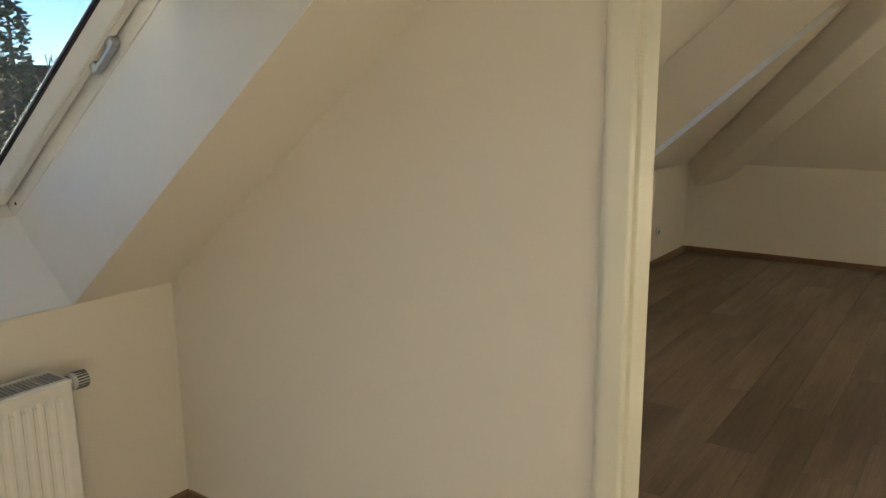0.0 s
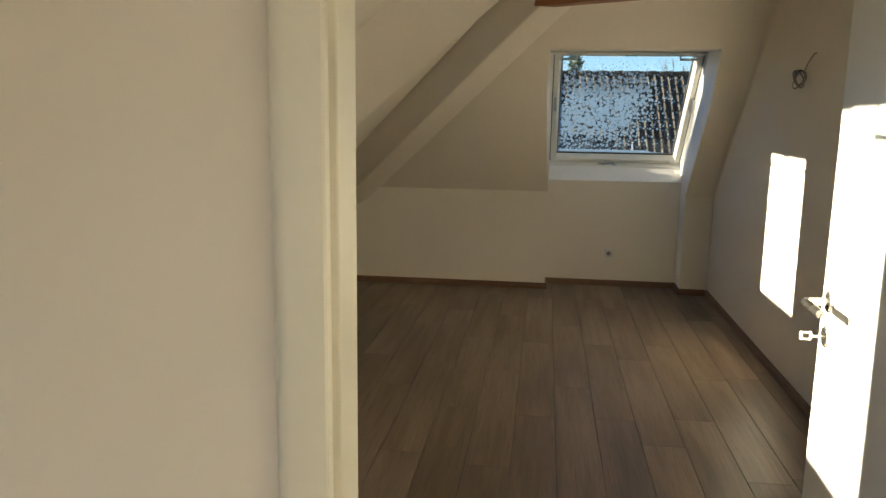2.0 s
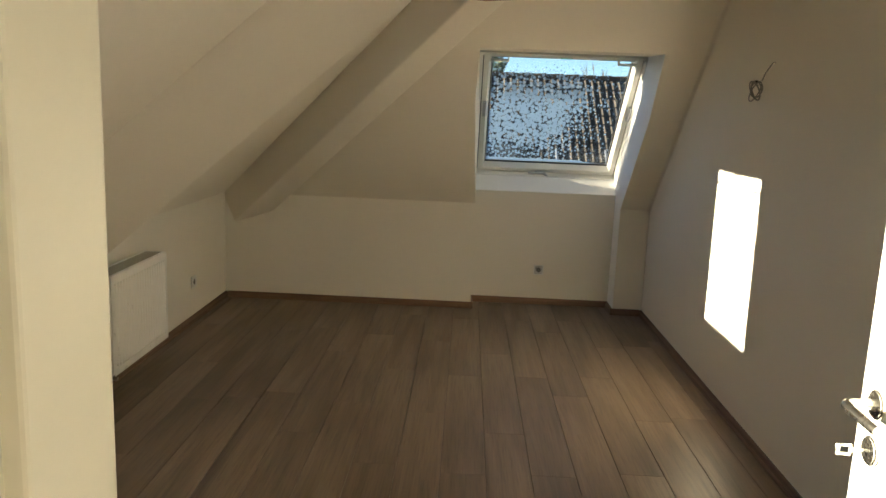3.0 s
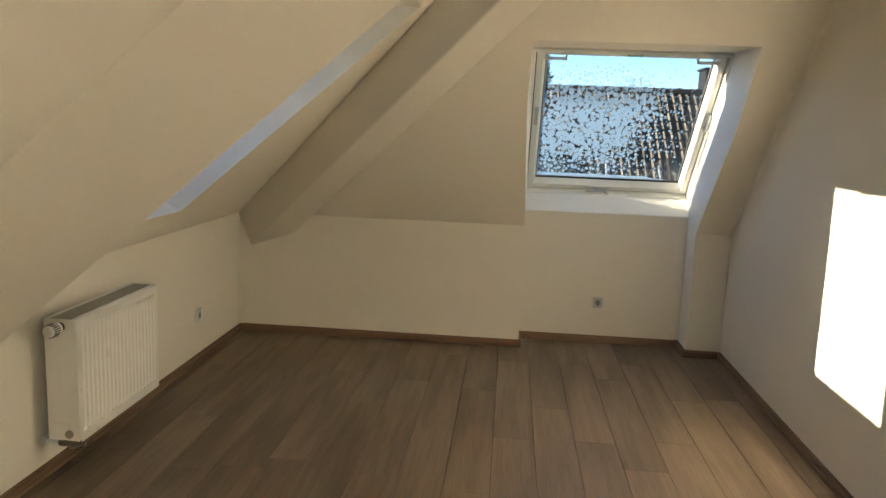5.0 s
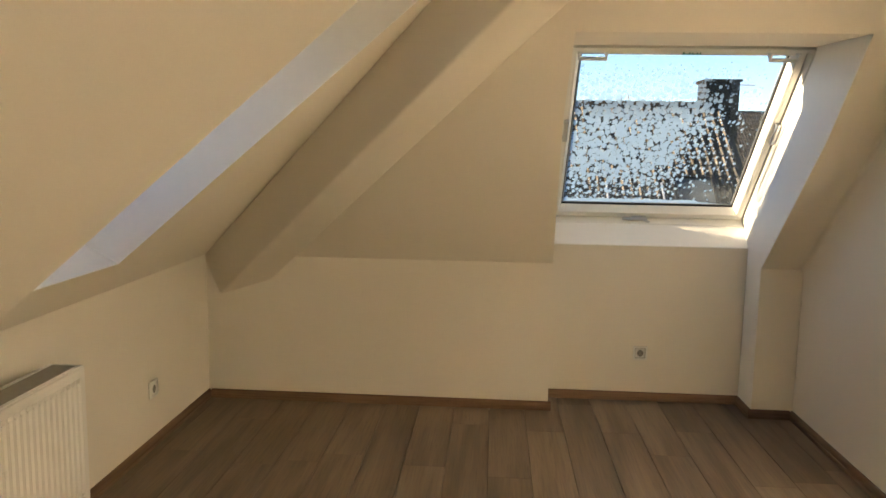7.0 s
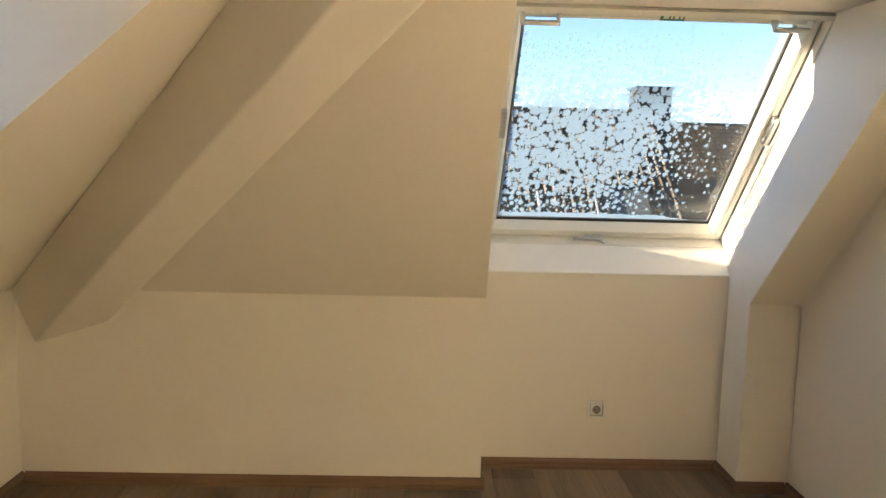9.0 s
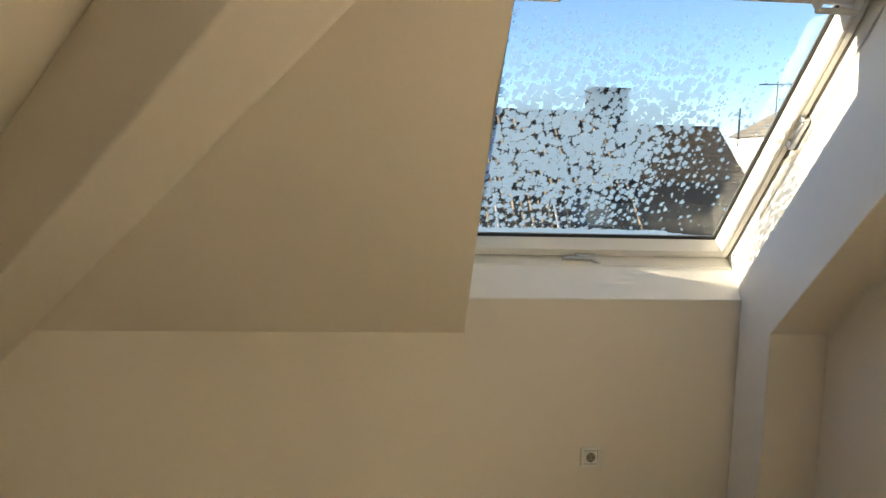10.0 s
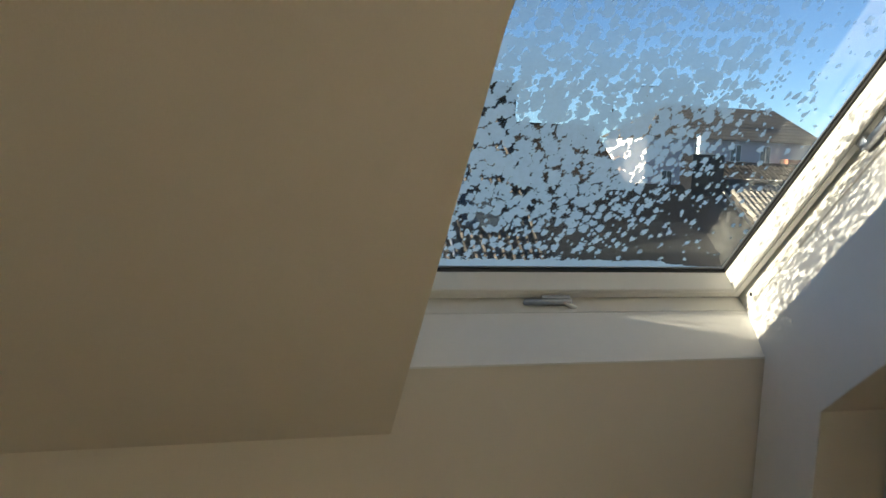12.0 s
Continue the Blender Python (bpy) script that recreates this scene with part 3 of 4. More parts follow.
def window_fittings(win, c, hv, hz, hinges, hinge_v, plugs, brackets, bv, bz, lu, lv, lz):
    """Handle, pivot hinges, plugs, flap brackets and type label."""
    part("handle", bm_join(bm_box(c - 0.03, c + 0.055, hv - 0.011, hv + 0.011, hz + 0.002, hz + 0.014, 0.004),
                           bm_box(c - 0.085, c + 0.06, hv - 0.009, hv + 0.009, hz + 0.014, hz + 0.025, 0.005),
                           bm_tube([(c + 0.035, hv, hz + 0.018), (c + 0.055, hv - 0.010, hz + 0.024), (c + 0.075, hv - 0.022, hz + 0.025)], 0.008, 10)), ALU, win, "grey metal lever handle", True)
    v0, v1 = hinge_v
    for x in hinges:
        part("pivot_hinge", bm_join(bm_box(x - 0.013, x + 0.013, v0, v0 + 0.03, hz - 0.012, hz + 0.024, 0.004),
                                    bm_box(x - 0.013, x + 0.013, v1 - 0.03, v1, hz - 0.012, hz + 0.024, 0.004),
                                    bm_box(x - 0.012, x + 0.012, v0 + 0.01, v1 - 0.01, hz + 0.012, hz + 0.028, 0.005)), ALU, win, "grey metal pivot hinge", True)
    for p, q in plugs:
        part("frame_plug", bm_cyl(p, q, 0.006, 12), DARK, win)
    for x in brackets:
        y0, y1, z1 = bv[0], bv[1], bz + 0.046
        part("flap_bracket", bm_join(bm_box(x, x + 0.010, y0, y1, bz, z1, 0.003), bm_box(x + 0.128, x + 0.138, y0, y1, bz, z1, 0.003),
                                     bm_box(x, x + 0.138, y0 - 0.006, y0 + 0.010, z1 - 0.014, z1, 0.003)), PLASTIC, win, "white plastic bracket of the vent flap", True)
    lab = part("type_label", bm_box(lu, lu + 0.086, lv - 0.016, lv + 0.016, lz, lz + 0.0011), GREEN, win, "small green label with pale bars")
    part("label_print", bm_join(*[bm_box(lu + k, lu + k + d, lv - 0.008, lv + 0.008, lz + 0.0013, lz + 0.0018) for k, d in ((0.010, 0.020), (0.036, 0.008), (0.050, 0.015), (0.070, 0.010))]), PLASTIC, lab)


def deep_window(name, label, m, u0, u1, v0, v1, frosted):
    """Roof window with deep glazing: slanting beads, sash face, narrow gap and outer frame."""
    win = thing(name, label, "roof window", m)
    win["kind"] = "structure"
    for bm in ring(u0, u1, v0, v1, ((-0.0062, -0.066), (-0.0062, -0.006), (-0.0085, 0.036), (-0.0105, 0.038), (-0.03, 0.038), (-0.03, 0.0), (-0.07, 0.0), (-0.07, -0.066))):
        part("frame_rail", bm, FRAME_WHITE, win)
    for bm in ring(u0, u1, v0, v1, ((-0.007, -0.040), (-0.007, -0.024), (0.001, -0.024), (0.001, -0.040))):
        part("frame_rebate", bm, DARK, win, "dark gap with seal between frame and sash")
    for bm in ring(u0, u1, v0, v1, ((0.0, -0.066), (0.0, -0.0075), (0.002, -0.0055), (0.022, -0.0055), (0.0235, -0.0075), (0.0255, -0.0075), (0.027, -0.0055),
                                    (0.0355, -0.0055), (0.0385, -0.0085), (0.0565, -0.058), (0.0565, -0.066))):
        part("sash_rail", bm, FRAME_WHITE, win)
    for bm in ring(u0, u1, v0, v1, ((0.0520, -0.066), (0.0555, -0.054), (0.0590, -0.056), (0.0605, -0.066))):
        part("glazing_gasket", bm, DARK, win, "black rubber glazing gasket")
    for bm in ring(u0, u1, v0, v1, ((0.0605, -0.0664), (0.0605, -0.0640), (0.0675, -0.0640), (0.0675, -0.0664))):
        part("spacer_bar", bm, ALU, win, "grey metal spacer bar")
    for bm in ring(u0, u1, v0, v1, ((-0.075, -0.066), (-0.075, -0.0705), (0.0530, -0.0705), (0.0530, -0.066))):
        part("outer_cladding", bm, BITUMEN, win, "dark metal cladding outside")
    part("pane", bm_box(u0 + 0.054, u1 - 0.054, v0 + 0.054, v1 - 0.054, -0.0690, -0.0665), GLASS, win, "clear window pane")
    # thin strip drawn as the shadow line between frame and board
    part("frame_seam_shade", bm_box(u0 + 0.03, u1 + 0.008, v0 - 0.0145, v0 - 0.012, 0.0335, 0.0389), SEAM_SHADE, win, "thin grey-brown line shading the seam under the frame")
    mid = (u0 + u1) / 2 - 0.054
    window_fittings(win, mid, v0 + 0.0085, -0.0055, (u0 + (0.024 if frosted else -0.006), u1 - 0.008), (0.60, 0.735) if frosted else (0.725, 0.86),
                    [((x + k * 0.0095, v0 + 0.0425, 0.016), (x + k * 0.0068, v0 + 0.0425, 0.016)) for x, k in ((u0, -1), (u1, 1))],
                    (u0 + 0.038, u1 - 0.181), (v1 - 0.036, v1 + 0.004), -0.0055, mid + 0.033, v1 - 0.0195, -0.0055)
    if not frosted:
        return
    bm = bmesh.new()
    for p in ((0.1035, 0.1265), (1.0735, 0.1265), (1.0735, 1.1665), (0.1035, 1.1665)):
        bm.verts.new((*p, 0.0))
    bm.faces.new(bm.verts[:])
    fr = mesh_object("frost", bm, frost_material())
    fr.matrix_world = m @ Matrix.Translation((0.006, -0.085, -0.0655)) @ Matrix.Diagonal((1.03, 1.035, 1.0, 1.0))
    tagged(fr, "white frost flowers grown on the cold window pane", "frost", kind="stuff")


def roof_window(name, label, m, w, L):
    win = thing(name, label, "roof window", m)
    win["kind"] = "structure"
    f1, s1, H = 0.024, 0.070, L - 0.027
    for bm in rails(w, H, 0.002, 0.026, 0.008, f1, -0.027, 0.004, 0.003):
        part("frame_rail", bm, FRAME_WHITE, win)
    part("head_trim", bm_box(0.002, w - 0.002, H + 0.001, L, -0.027, 0.004), FRAME_WHITE, win)
    for bm in rails(w, H, 0.0, 0.040, 0.0, f1 + 0.02, -0.0305, -0.0275, 0):
        part("frame_rebate", bm, DARK, win, "dark rebate with seal behind the frame")
    for bm in rails(w, H, 0.030, 0.068, f1 + 0.009, s1, -0.027, 0.011, 0.004):
        part("sash_rail", bm, FRAME_WHITE, win, smooth=True)
    for bm in rails(w, H, 0.066, 0.072, s1 - 0.002, s1 + 0.007, -0.028, -0.002, 0):
        part("glazing_gasket", bm, DARK, win, "black rubber glazing gasket")
    for bm in rails(w, H, 0.072, 0.080, s1 + 0.007, s1 + 0.016, -0.0262, -0.021, 0):
        part("spacer_bar", bm, ALU, win, "grey metal spacer bar")
    part("pane", bm_box(0.068, w - 0.068, s1, H - 0.068, -0.0292, -0.0265), GLASS, win, "clear window pane")
    window_fittings(win, w * 0.455, 0.019, 0.006, (0.03, w - 0.03), (0.62, 0.78), [((x, 0.075, -0.006), (x, 0.075, 0.0)) for x in (0.018, w - 0.018)],
                    (0.055, w - 0.193), (L - 0.142, L - 0.096), 0.004, w * 0.475, L - 0.083, 0.0105)


def frame_matrix(origin, u, v):
    u, v = Vector(u).normalized(), Vector(v).normalized()
    n = u.cross(v)
    m = Matrix((u, v, n)).transposed().to_4x4()
    m.translation = origin
    return m


deep_window("window_hip", "white roof window with frosted pane, closed",
            frame_matrix((-0.057, FY, FZ), (1, 0, 0), (0, -math.cos(fa), math.sin(fa))), 0.054, 1.161, -0.0125, 1.184, True)
for k, (y0, y1, low, up) in enumerate(SKY):
    nm, lb, wide = "window_eaves_%d" % (k + 1), "white roof window in the eaves slope, closed", y1 - y0 - 0.008
    wa = math.atan(HS if low else WS)
    along, inward = Vector((math.cos(wa), 0, math.sin(wa))), Vector((math.sin(wa), 0, -math.cos(wa)))
    foot = Vector((HX0, y0 + 0.004, HZ0)) if low else Vector((edges(low, up)[0], y0 + 0.004, edges(low, up)[1]))
    if low:
        deep_window(nm, lb, frame_matrix(foot, (0, 1, 0), along), 0.0135, wide - 0.0135, -0.0125, WLEN - 0.02, False)
    else:
        roof_window(nm, lb, frame_matrix(foot, (0, 1, 0), along), wide, WLEN)
    if k:
        continue
    # fill lamp in the added rear window only, to brighten the hall
    lamp = bpy.data.lights.new("hall_fill_light", "AREA")
    lamp.shape, lamp.size, lamp.size_y = "RECTANGLE", y1 - y0 - 0.24, WLEN - 0.26
    lamp.energy, lamp.color = FILL_HALL, LAMP_COL
    lo = new("hall_fill_light", lamp)
    lo.matrix_world = frame_matrix(foot + Vector((0, (y1 - y0) / 2, 0)) + along * (WLEN / 2) + inward * 0.02, (0, -1, 0), along)


# ---- radiators ----
GRILLE = plain("grey_grille_enamel", (0.42, 0.40, 0.36), 0.45, 0, 0.05, 40)

def radiator(label, m, length, valve_end):
    """Panel radiator: front at x = 0.18, back near the wall at x = 0.05, along y from 0."""
    r = thing("radiator", label, "radiator", m)
    H, X0, X1 = 0.51, 0.05, 0.182
    bm = bmesh.new()
    # fluted front sheet
    n, prof = int(length / 0.034), []
    pitch = (length - 0.05) / n
    ys = [(0.004, 0)]
    for k in range(n):
        y = 0.025 + k * pitch
        ys += [(y, 0), (y + 0.006, -0.0048), (y + pitch - 0.016, -0.0048), (y + pitch - 0.008, 0)]
    ys.append((length - 0.004, 0))
    rows = [(0.0, 0), (0.038, 0), (0.042, 2), (0.052, 2), (0.058, 1), (H - 0.058, 1), (H - 0.052, 2), (H - 0.042, 2), (H - 0.038, 0), (H - 0.006, 0), (H, -0.006)]
    grid = [[bm.verts.new((X1 + (dx * f if f >= 0 else f), y, z)) for y, dx in ys] for z, f in rows]
    for a, b in zip(grid, grid[1:]):
        for k in range(len(ys) - 1):
            bm.faces.new((a[k], a[k + 1], b[k + 1], b[k]))
    front = part("front_panel", bm, ENAMEL, r, "white fluted steel panel")
    part("back_panel", bm_box(X0, X0 + 0.012, 0.004, length - 0.004, 0.005, H - 0.004, 0.003), ENAMEL, r)
    part("front_backing", bm_box(X1 - 0.024, X1 - 0.0115, 0.004, length - 0.004, 0.002, H - 0.008), ENAMEL, r)
    for y in (0.0, length - 0.004):
        part("side_panel", bm_box(X0 - 0.004, X1 - 0.004, y, y + 0.004, 0.004, H, 0.0015), ENAMEL, r)
    grille = part("top_grille", bm_join(bm_box(X0, X0 + 0.014, 0.004, length - 0.004, H - 0.006, H + 0.001), bm_box(X1 - 0.022, X1 - 0.004, 0.004, length - 0.004, H - 0.006, H + 0.001)), ENAMEL, r)
    part("grille_slats", bm_join(*[bm_box(X0 + 0.014, X1 - 0.022, y, y + 0.0062, H - 0.010, H - 0.002) for y in np.arange(0.012, length - 0.012, 0.0125)]), GRILLE, grille)
    # fins near-black: the shade under the grille is put into their colour
    part("convector_fins", bm_join(*[bm_box(X0 + 0.014, X1 - 0.022, y, y + 0.0015, 0.04, H - 0.016) for y in np.arange(0.03, length - 0.03, 0.02)]), DARK_GREY, r)
    ye, s = (0.0, -1) if valve_end == 0 else (length, 1)
    xv, zv = 0.115, H - 0.032
    valve = part("valve_body", bm_join(bm_cyl((xv, ye - s * 0.005, zv), (xv, ye + s * 0.016, zv), 0.019, 20), bm_cyl((xv, ye + s * 0.014, zv), (xv, ye + s * 0.022, zv), 0.022, 20)), DARK, r, "dark valve collar", True)
    head = part("thermostat_head", bm_cyl((xv, ye + s * 0.021, zv), (xv, ye + s * 0.085, zv), 0.027, 28, 0.023, bevel=0.004), PLASTIC, r, "white ribbed thermostat head", True)
    part("head_ribs", bm_join(*[bm_box(xv + 0.0252 * math.cos(a) - 0.0022, xv + 0.0252 * math.cos(a) + 0.0022, ye + s * 0.058 - 0.018, ye + s * 0.058 + 0.018,
                                       zv + 0.0252 * math.sin(a) - 0.0022, zv + 0.0252 * math.sin(a) + 0.0022) for a in np.arange(0, 2 * math.pi, math.pi / 9)]), DARK_GREY, head)
    yv = ye - s * 0.035
    part("lockshield_valve", bm_join(bm_cyl((xv + 0.02, ye + s * 0.006, 0.032), (xv + 0.02, ye - s * 0.01, 0.032), 0.017, 16),
                                     bm_cyl((xv + 0.042, yv, -0.02), (xv - 0.045, yv, -0.02), 0.016, 16, bevel=0.003),
                                     bm_cyl((xv + 0.010, yv, -0.02), (xv + 0.010, yv, 0.022), 0.014, 6), bm_cyl((xv - 0.030, yv, -0.02), (xv - 0.030, yv, 0.022), 0.014, 6),
                                     bm_cyl((xv + 0.042, yv, -0.02), (xv + 0.066, yv, -0.02), 0.011, 6), bm_cyl((xv + 0.010, yv, -0.042), (xv + 0.010, yv, -0.02), 0.012, 14)), BRASS, r, "nickel plated lower valve", True)
    part("supply_pipe", bm_cyl((xv - 0.045, ye - s * 0.035, -0.02), (0.012, ye - s * 0.035, -0.02), 0.0085, 14), PLASTIC, r, "white covered pipe stub", True)
    part("wall_collar", bm_cyl((0.0, ye - s * 0.035, -0.02), (0.012, ye - s * 0.035, -0.02), 0.02, 18), PLASTIC, r)
    for y in (length * 0.2, length * 0.8):
        part("wall_bracket", bm_box(0.0, X0 + 0.002, y - 0.02, y + 0.02, 0.06, H - 0.06), ENAMEL, r)


radiator("white panel radiator with ribbed thermostat below the roof window", Matrix.Translation((XL, 1.645, 0.122)), 0.70, 0)
radiator("white panel radiator on the hall knee wall", Matrix.Translation((XL, -2.13 - 0.80, 0.115)), 0.80, 1)


# ---- sockets ----
def socket(label, m):
    """Recessed safety socket: the wall is the plane y = 0, the front looks to -y."""
    s = thing("wall_socket", label, "socket", m, "wall sockets")
    cover = bm_join(*rails(0.082, 0.082, 0.0, 0.0110, 0.0, 0.0110, 0.002, 0.0125, 0.0025))
    bmesh.ops.transform(cover, matrix=Matrix.Translation((-0.041, 0, -0.041)) @ Matrix.Rotation(radians(90), 4, "X"), verts=cover.verts)
    part("cover_frame", cover, SOCKET, s, smooth=True)
    # dark plate put in as the shade between cover and insert
    part("gap_shade", bm_box(-0.0405, 0.0405, -0.0022, 0.0, -0.0405, 0.0405), DARK, s, "dark plate as shade in the gap behind the cover")
    ins = bm_box(-0.0272, 0.0272, -0.0075, 0.0, -0.0272, 0.0272, 0.0015)
    part("insert", ins, SOCKET, s)
    rim = bmesh.new()
    ro, ri, N = 0.0225, 0.0195, 32
    loops = []
    for rr, yy in ((ro, -0.0076), (ro, -0.0096), (ri, -0.0096), (ri, -0.0078)):
        loops.append([rim.verts.new((rr * math.cos(2 * math.pi * k / N), yy, rr * math.sin(2 * math.pi * k / N))) for k in range(N)])
    for a, b in zip(loops, loops[1:]):
        for k in range(N):
            rim.faces.new((a[k], a[(k + 1) % N], b[(k + 1) % N], b[k]))
    bmesh.ops.recalc_face_normals(rim, faces=rim.faces[:])
    part("well_rim", rim, SOCKET, s, smooth=True)
    # flat disc; the shade of the recess is in its darker colour
    part("well", bm_cyl((0, -0.0082, 0), (0, -0.0076, 0), 0.0195, 32), WELL_SHADE, s, "greyish disc, darkened like a recessed well")
    for x in (-0.0095, 0.0095):
        part("pin_hole", bm_cyl((x, -0.0087, 0), (x, -0.0083, 0), 0.0028, 12), DARK, s)
    for z in (-0.0165, 0.0165):
        part("earth_clip", bm_box(-0.003, 0.003, -0.0092, -0.0083, z - 0.003, z + 0.003), DARK, s)
    return s


SOCKET = plain("socket_plastic", (0.79, 0.78, 0.74), 0.38, 0, 0.03, 60)
# socket plastic darkened by the shade of the well
WELL_SHADE = plain("socket_well_shade", (0.26, 0.245, 0.215), 0.5, 0, 0.05, 60)
sk = socket("white safety socket low on the niche wall", Matrix.Translation((0.536, NY, 0.24)))
sk2 = socket("white safety socket low on the knee wall", Matrix.Translation((XL, 3.265, 0.238)) @ Matrix.Rotation(radians(90), 4, "Z"))

# ---- coil of cable ----
coil = thing("cable_coil", "grey lamp cable wound into a coil on the bare wall", "cable")
rng = random.Random(5)
base = Vector((XR, 1.81, 1.785))
lead = [base + Vector((0.012, 0, 0)), base + Vector((-0.012, 0.0, -0.004)), base + Vector((-0.03, 0.03, -0.05)), base + Vector((-0.034, 0.055, -0.085))]
part("lead", bm_tube(lead, 0.0032, 8), CABLE, coil, smooth=True)
c = base + Vector((-0.058, 0.062, -0.135))
for k in range(5):
    ry, rz, ph, turn = 0.024 + 0.016 * rng.random(), 0.034 + 0.014 * rng.random(), rng.uniform(-0.5, 0.5), rng.uniform(-1.0, 1.0)
    pts = [c + Vector((0.042 * math.cos(a + ph) + 0.004 * (k - 2), 1.5 * ry * math.cos(a) + 0.3 * turn * rz * math.sin(a) + 0.006 * (k - 2.5), rz * math.sin(a) + 0.045 - rz)) for a in np.linspace(0, 2 * math.pi, 25)]
    part("loop", bm_tube(pts, 0.0030, 8), CABLE, coil, smooth=True)
part("tie_wrap", bm_box(c.x - 0.009, c.x + 0.009, c.y - 0.01, c.y + 0.01, c.z + 0.040, c.z + 0.050, 0.004), DARK, coil, "dark tape round the coil")

# ---- skirting ----
SKP = ((0, 0), (0.018, 0), (0.018, 0.016), (0.0135, 0.0195), (0.0135, 0.036), (0.010, 0.044), (0.005, 0.049), (0, 0.050))


def skirting(p, q, out):
    """A moulded strip from p to q on the wall; out: the way off the wall."""
    p, q, out = Vector((*p, FL)), Vector((*q, FL)), Vector((*out, 0))
    bm = bm_prism([p + out * d + Vector((0, 0, h)) for d, h in SKP], q - p)
    along = abs((q - p).x) > abs((q - p).y)
    tagged(mesh_object("baseboard", bm, SKIRT_X if along else SKIRT_Y), "brown wood-grain skirting board along the wall", "skirting board", "skirting boards", "structure")


T = 0.016
skirting((XL, PY1), (XL, YF), (1, 0))
skirting((XL + T, YF), (NX0 + T, YF), (0, -1))
skirting((NX0, YF), (NX0, NY - T), (1, 0))
skirting((NX0, NY), (NX1 - 0.004, NY), (0, -1))
skirting((NX1 - 0.004, NY - T), (NX1 - 0.004, YF), (-1, 0))
skirting((NX1 - T - 0.004, YF), (XR - T, YF), (0, -1))
skirting((XR, PY1), (XR, YF), (-1, 0))
skirting((XL, YB), (XL, PY0), (1, 0))
skirting((XL + T, PY0), (DX0 - 0.064, PY0), (0, -1))
skirting((XL + T, PY1), (DX0 - 0.064, PY1), (0, 1))


# ---- outside ----
def pantile_material(name, dark, light):
    m, n, l, b = nodes_of(name)
    g = n.new("ShaderNodeNewGeometry")
    v = coords(n, l, (1, 1, 1))
    per = ramp_of(n, l, g.outputs["Random Per Island"], ((0.0, dark), (1.0, light)))
    stain = ramp_of(n, l, noise_of(n, l, v, 3.0, 5.0, 0.7), ((0.35, 0.6), (0.65, 1.1)))
    l.new(mix_of(n, l, 1.0, per, stain, "MULTIPLY"), b.inputs["Base Color"])
    b.inputs["Roughness"].default_value = 0.75
    return m


TILE_BROWN = pantile_material("brown_pantile", (0.032, 0.028, 0.025), (0.078, 0.068, 0.060))
TILE_GREY = pantile_material("grey_pantile", (0.11, 0.10, 0.09), (0.22, 0.20, 0.17))
TILE_DARK = pantile_material("dark_pantile", (0.016, 0.014, 0.012), (0.038, 0.031, 0.026))
def course_material(name, dark, light):
    """Tile courses on a far roof."""
    m, n, l, b = nodes_of(name)
    w = n.new("ShaderNodeTexWave")
    w.bands_direction = "Z"
    w.inputs["Scale"].default_value, w.inputs["Distortion"].default_value = 1.6, 0.6
    v = coords(n, l, (1, 1, 1))
    l.new(v, w.inputs["Vector"])
    f = math_of(n, l, "ADD", math_of(n, l, "MULTIPLY", w.outputs["Fac"], 0.4), math_of(n, l, "MULTIPLY", noise_of(n, l, v, 4.0, 5.0, 0.7), 0.6))
    l.new(ramp_of(n, l, f, ((0.3, dark), (0.7, light))), b.inputs["Base Color"])
    b.inputs["Roughness"].default_value = 0.8
    bump_of(n, l, w.outputs["Fac"], 0.6, 0.05, b)
    return m


COURSE_GREY = course_material("grey_roof_courses", (0.022, 0.021, 0.020), (0.055, 0.051, 0.047))
RENDER_PINK = plain("pale_render", (0.52, 0.48, 0.48), 0.9, 0, 0.06, 2)
BRICK = plain("red_brick", (0.30, 0.095, 0.05), 0.85, 0, 0.25, 9)
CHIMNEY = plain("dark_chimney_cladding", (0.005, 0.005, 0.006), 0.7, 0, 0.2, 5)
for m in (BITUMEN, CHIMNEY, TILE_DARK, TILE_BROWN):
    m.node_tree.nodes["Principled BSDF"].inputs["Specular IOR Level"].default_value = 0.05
WINDOW_DARK = plain("far_window_glass", (0.04, 0.05, 0.06), 0.15, 0, 0.3, 3)
GROUND = plain("winter_ground", (0.085, 0.085, 0.06), 0.95, 0, 0.35, 0.4)
BARK = plain("bark", (0.07, 0.05, 0.035), 0.9, 0, 0.3, 20)
NEEDLE = plain("conifer_green", (0.025, 0.045, 0.022), 0.9, 0, 0.5, 3)


def bm_pantiles(width, length, tw, tl):
    """Curved tiles lapped over one another, from the eave at y = 0 up to y = length; local z is out of the roof."""
    verts, faces = [], []
    arc = [(0.0, 0.0), (0.14, 0.075), (0.34, 0.105), (0.56, 0.065), (0.72, -0.015), (1.0, 0.004)]
    nx, ny = int(width / tw), int(length / tl)
    for j in range(ny):
        for i in range(nx):
            k = len(verts)
            for yy, lift in ((j * tl - 0.04, 0.035), (min((j + 1) * tl, length), 0.0)):
                verts += [(i * tw + a * tw, yy, h * tw / 0.22 + lift) for a, h in arc]
            verts += [(i * tw + a * tw, j * tl - 0.04, h * tw / 0.22) for a, h in arc]
            for a in range(5):
                faces.append((k + a, k + a + 1, k + 7 + a, k + 6 + a))
                faces.append((k + 12 + a, k + 13 + a, k + a + 1, k + a))
    me = bpy.data.meshes.new("tiles")
    me.from_pydata(verts, [], faces)
    return me


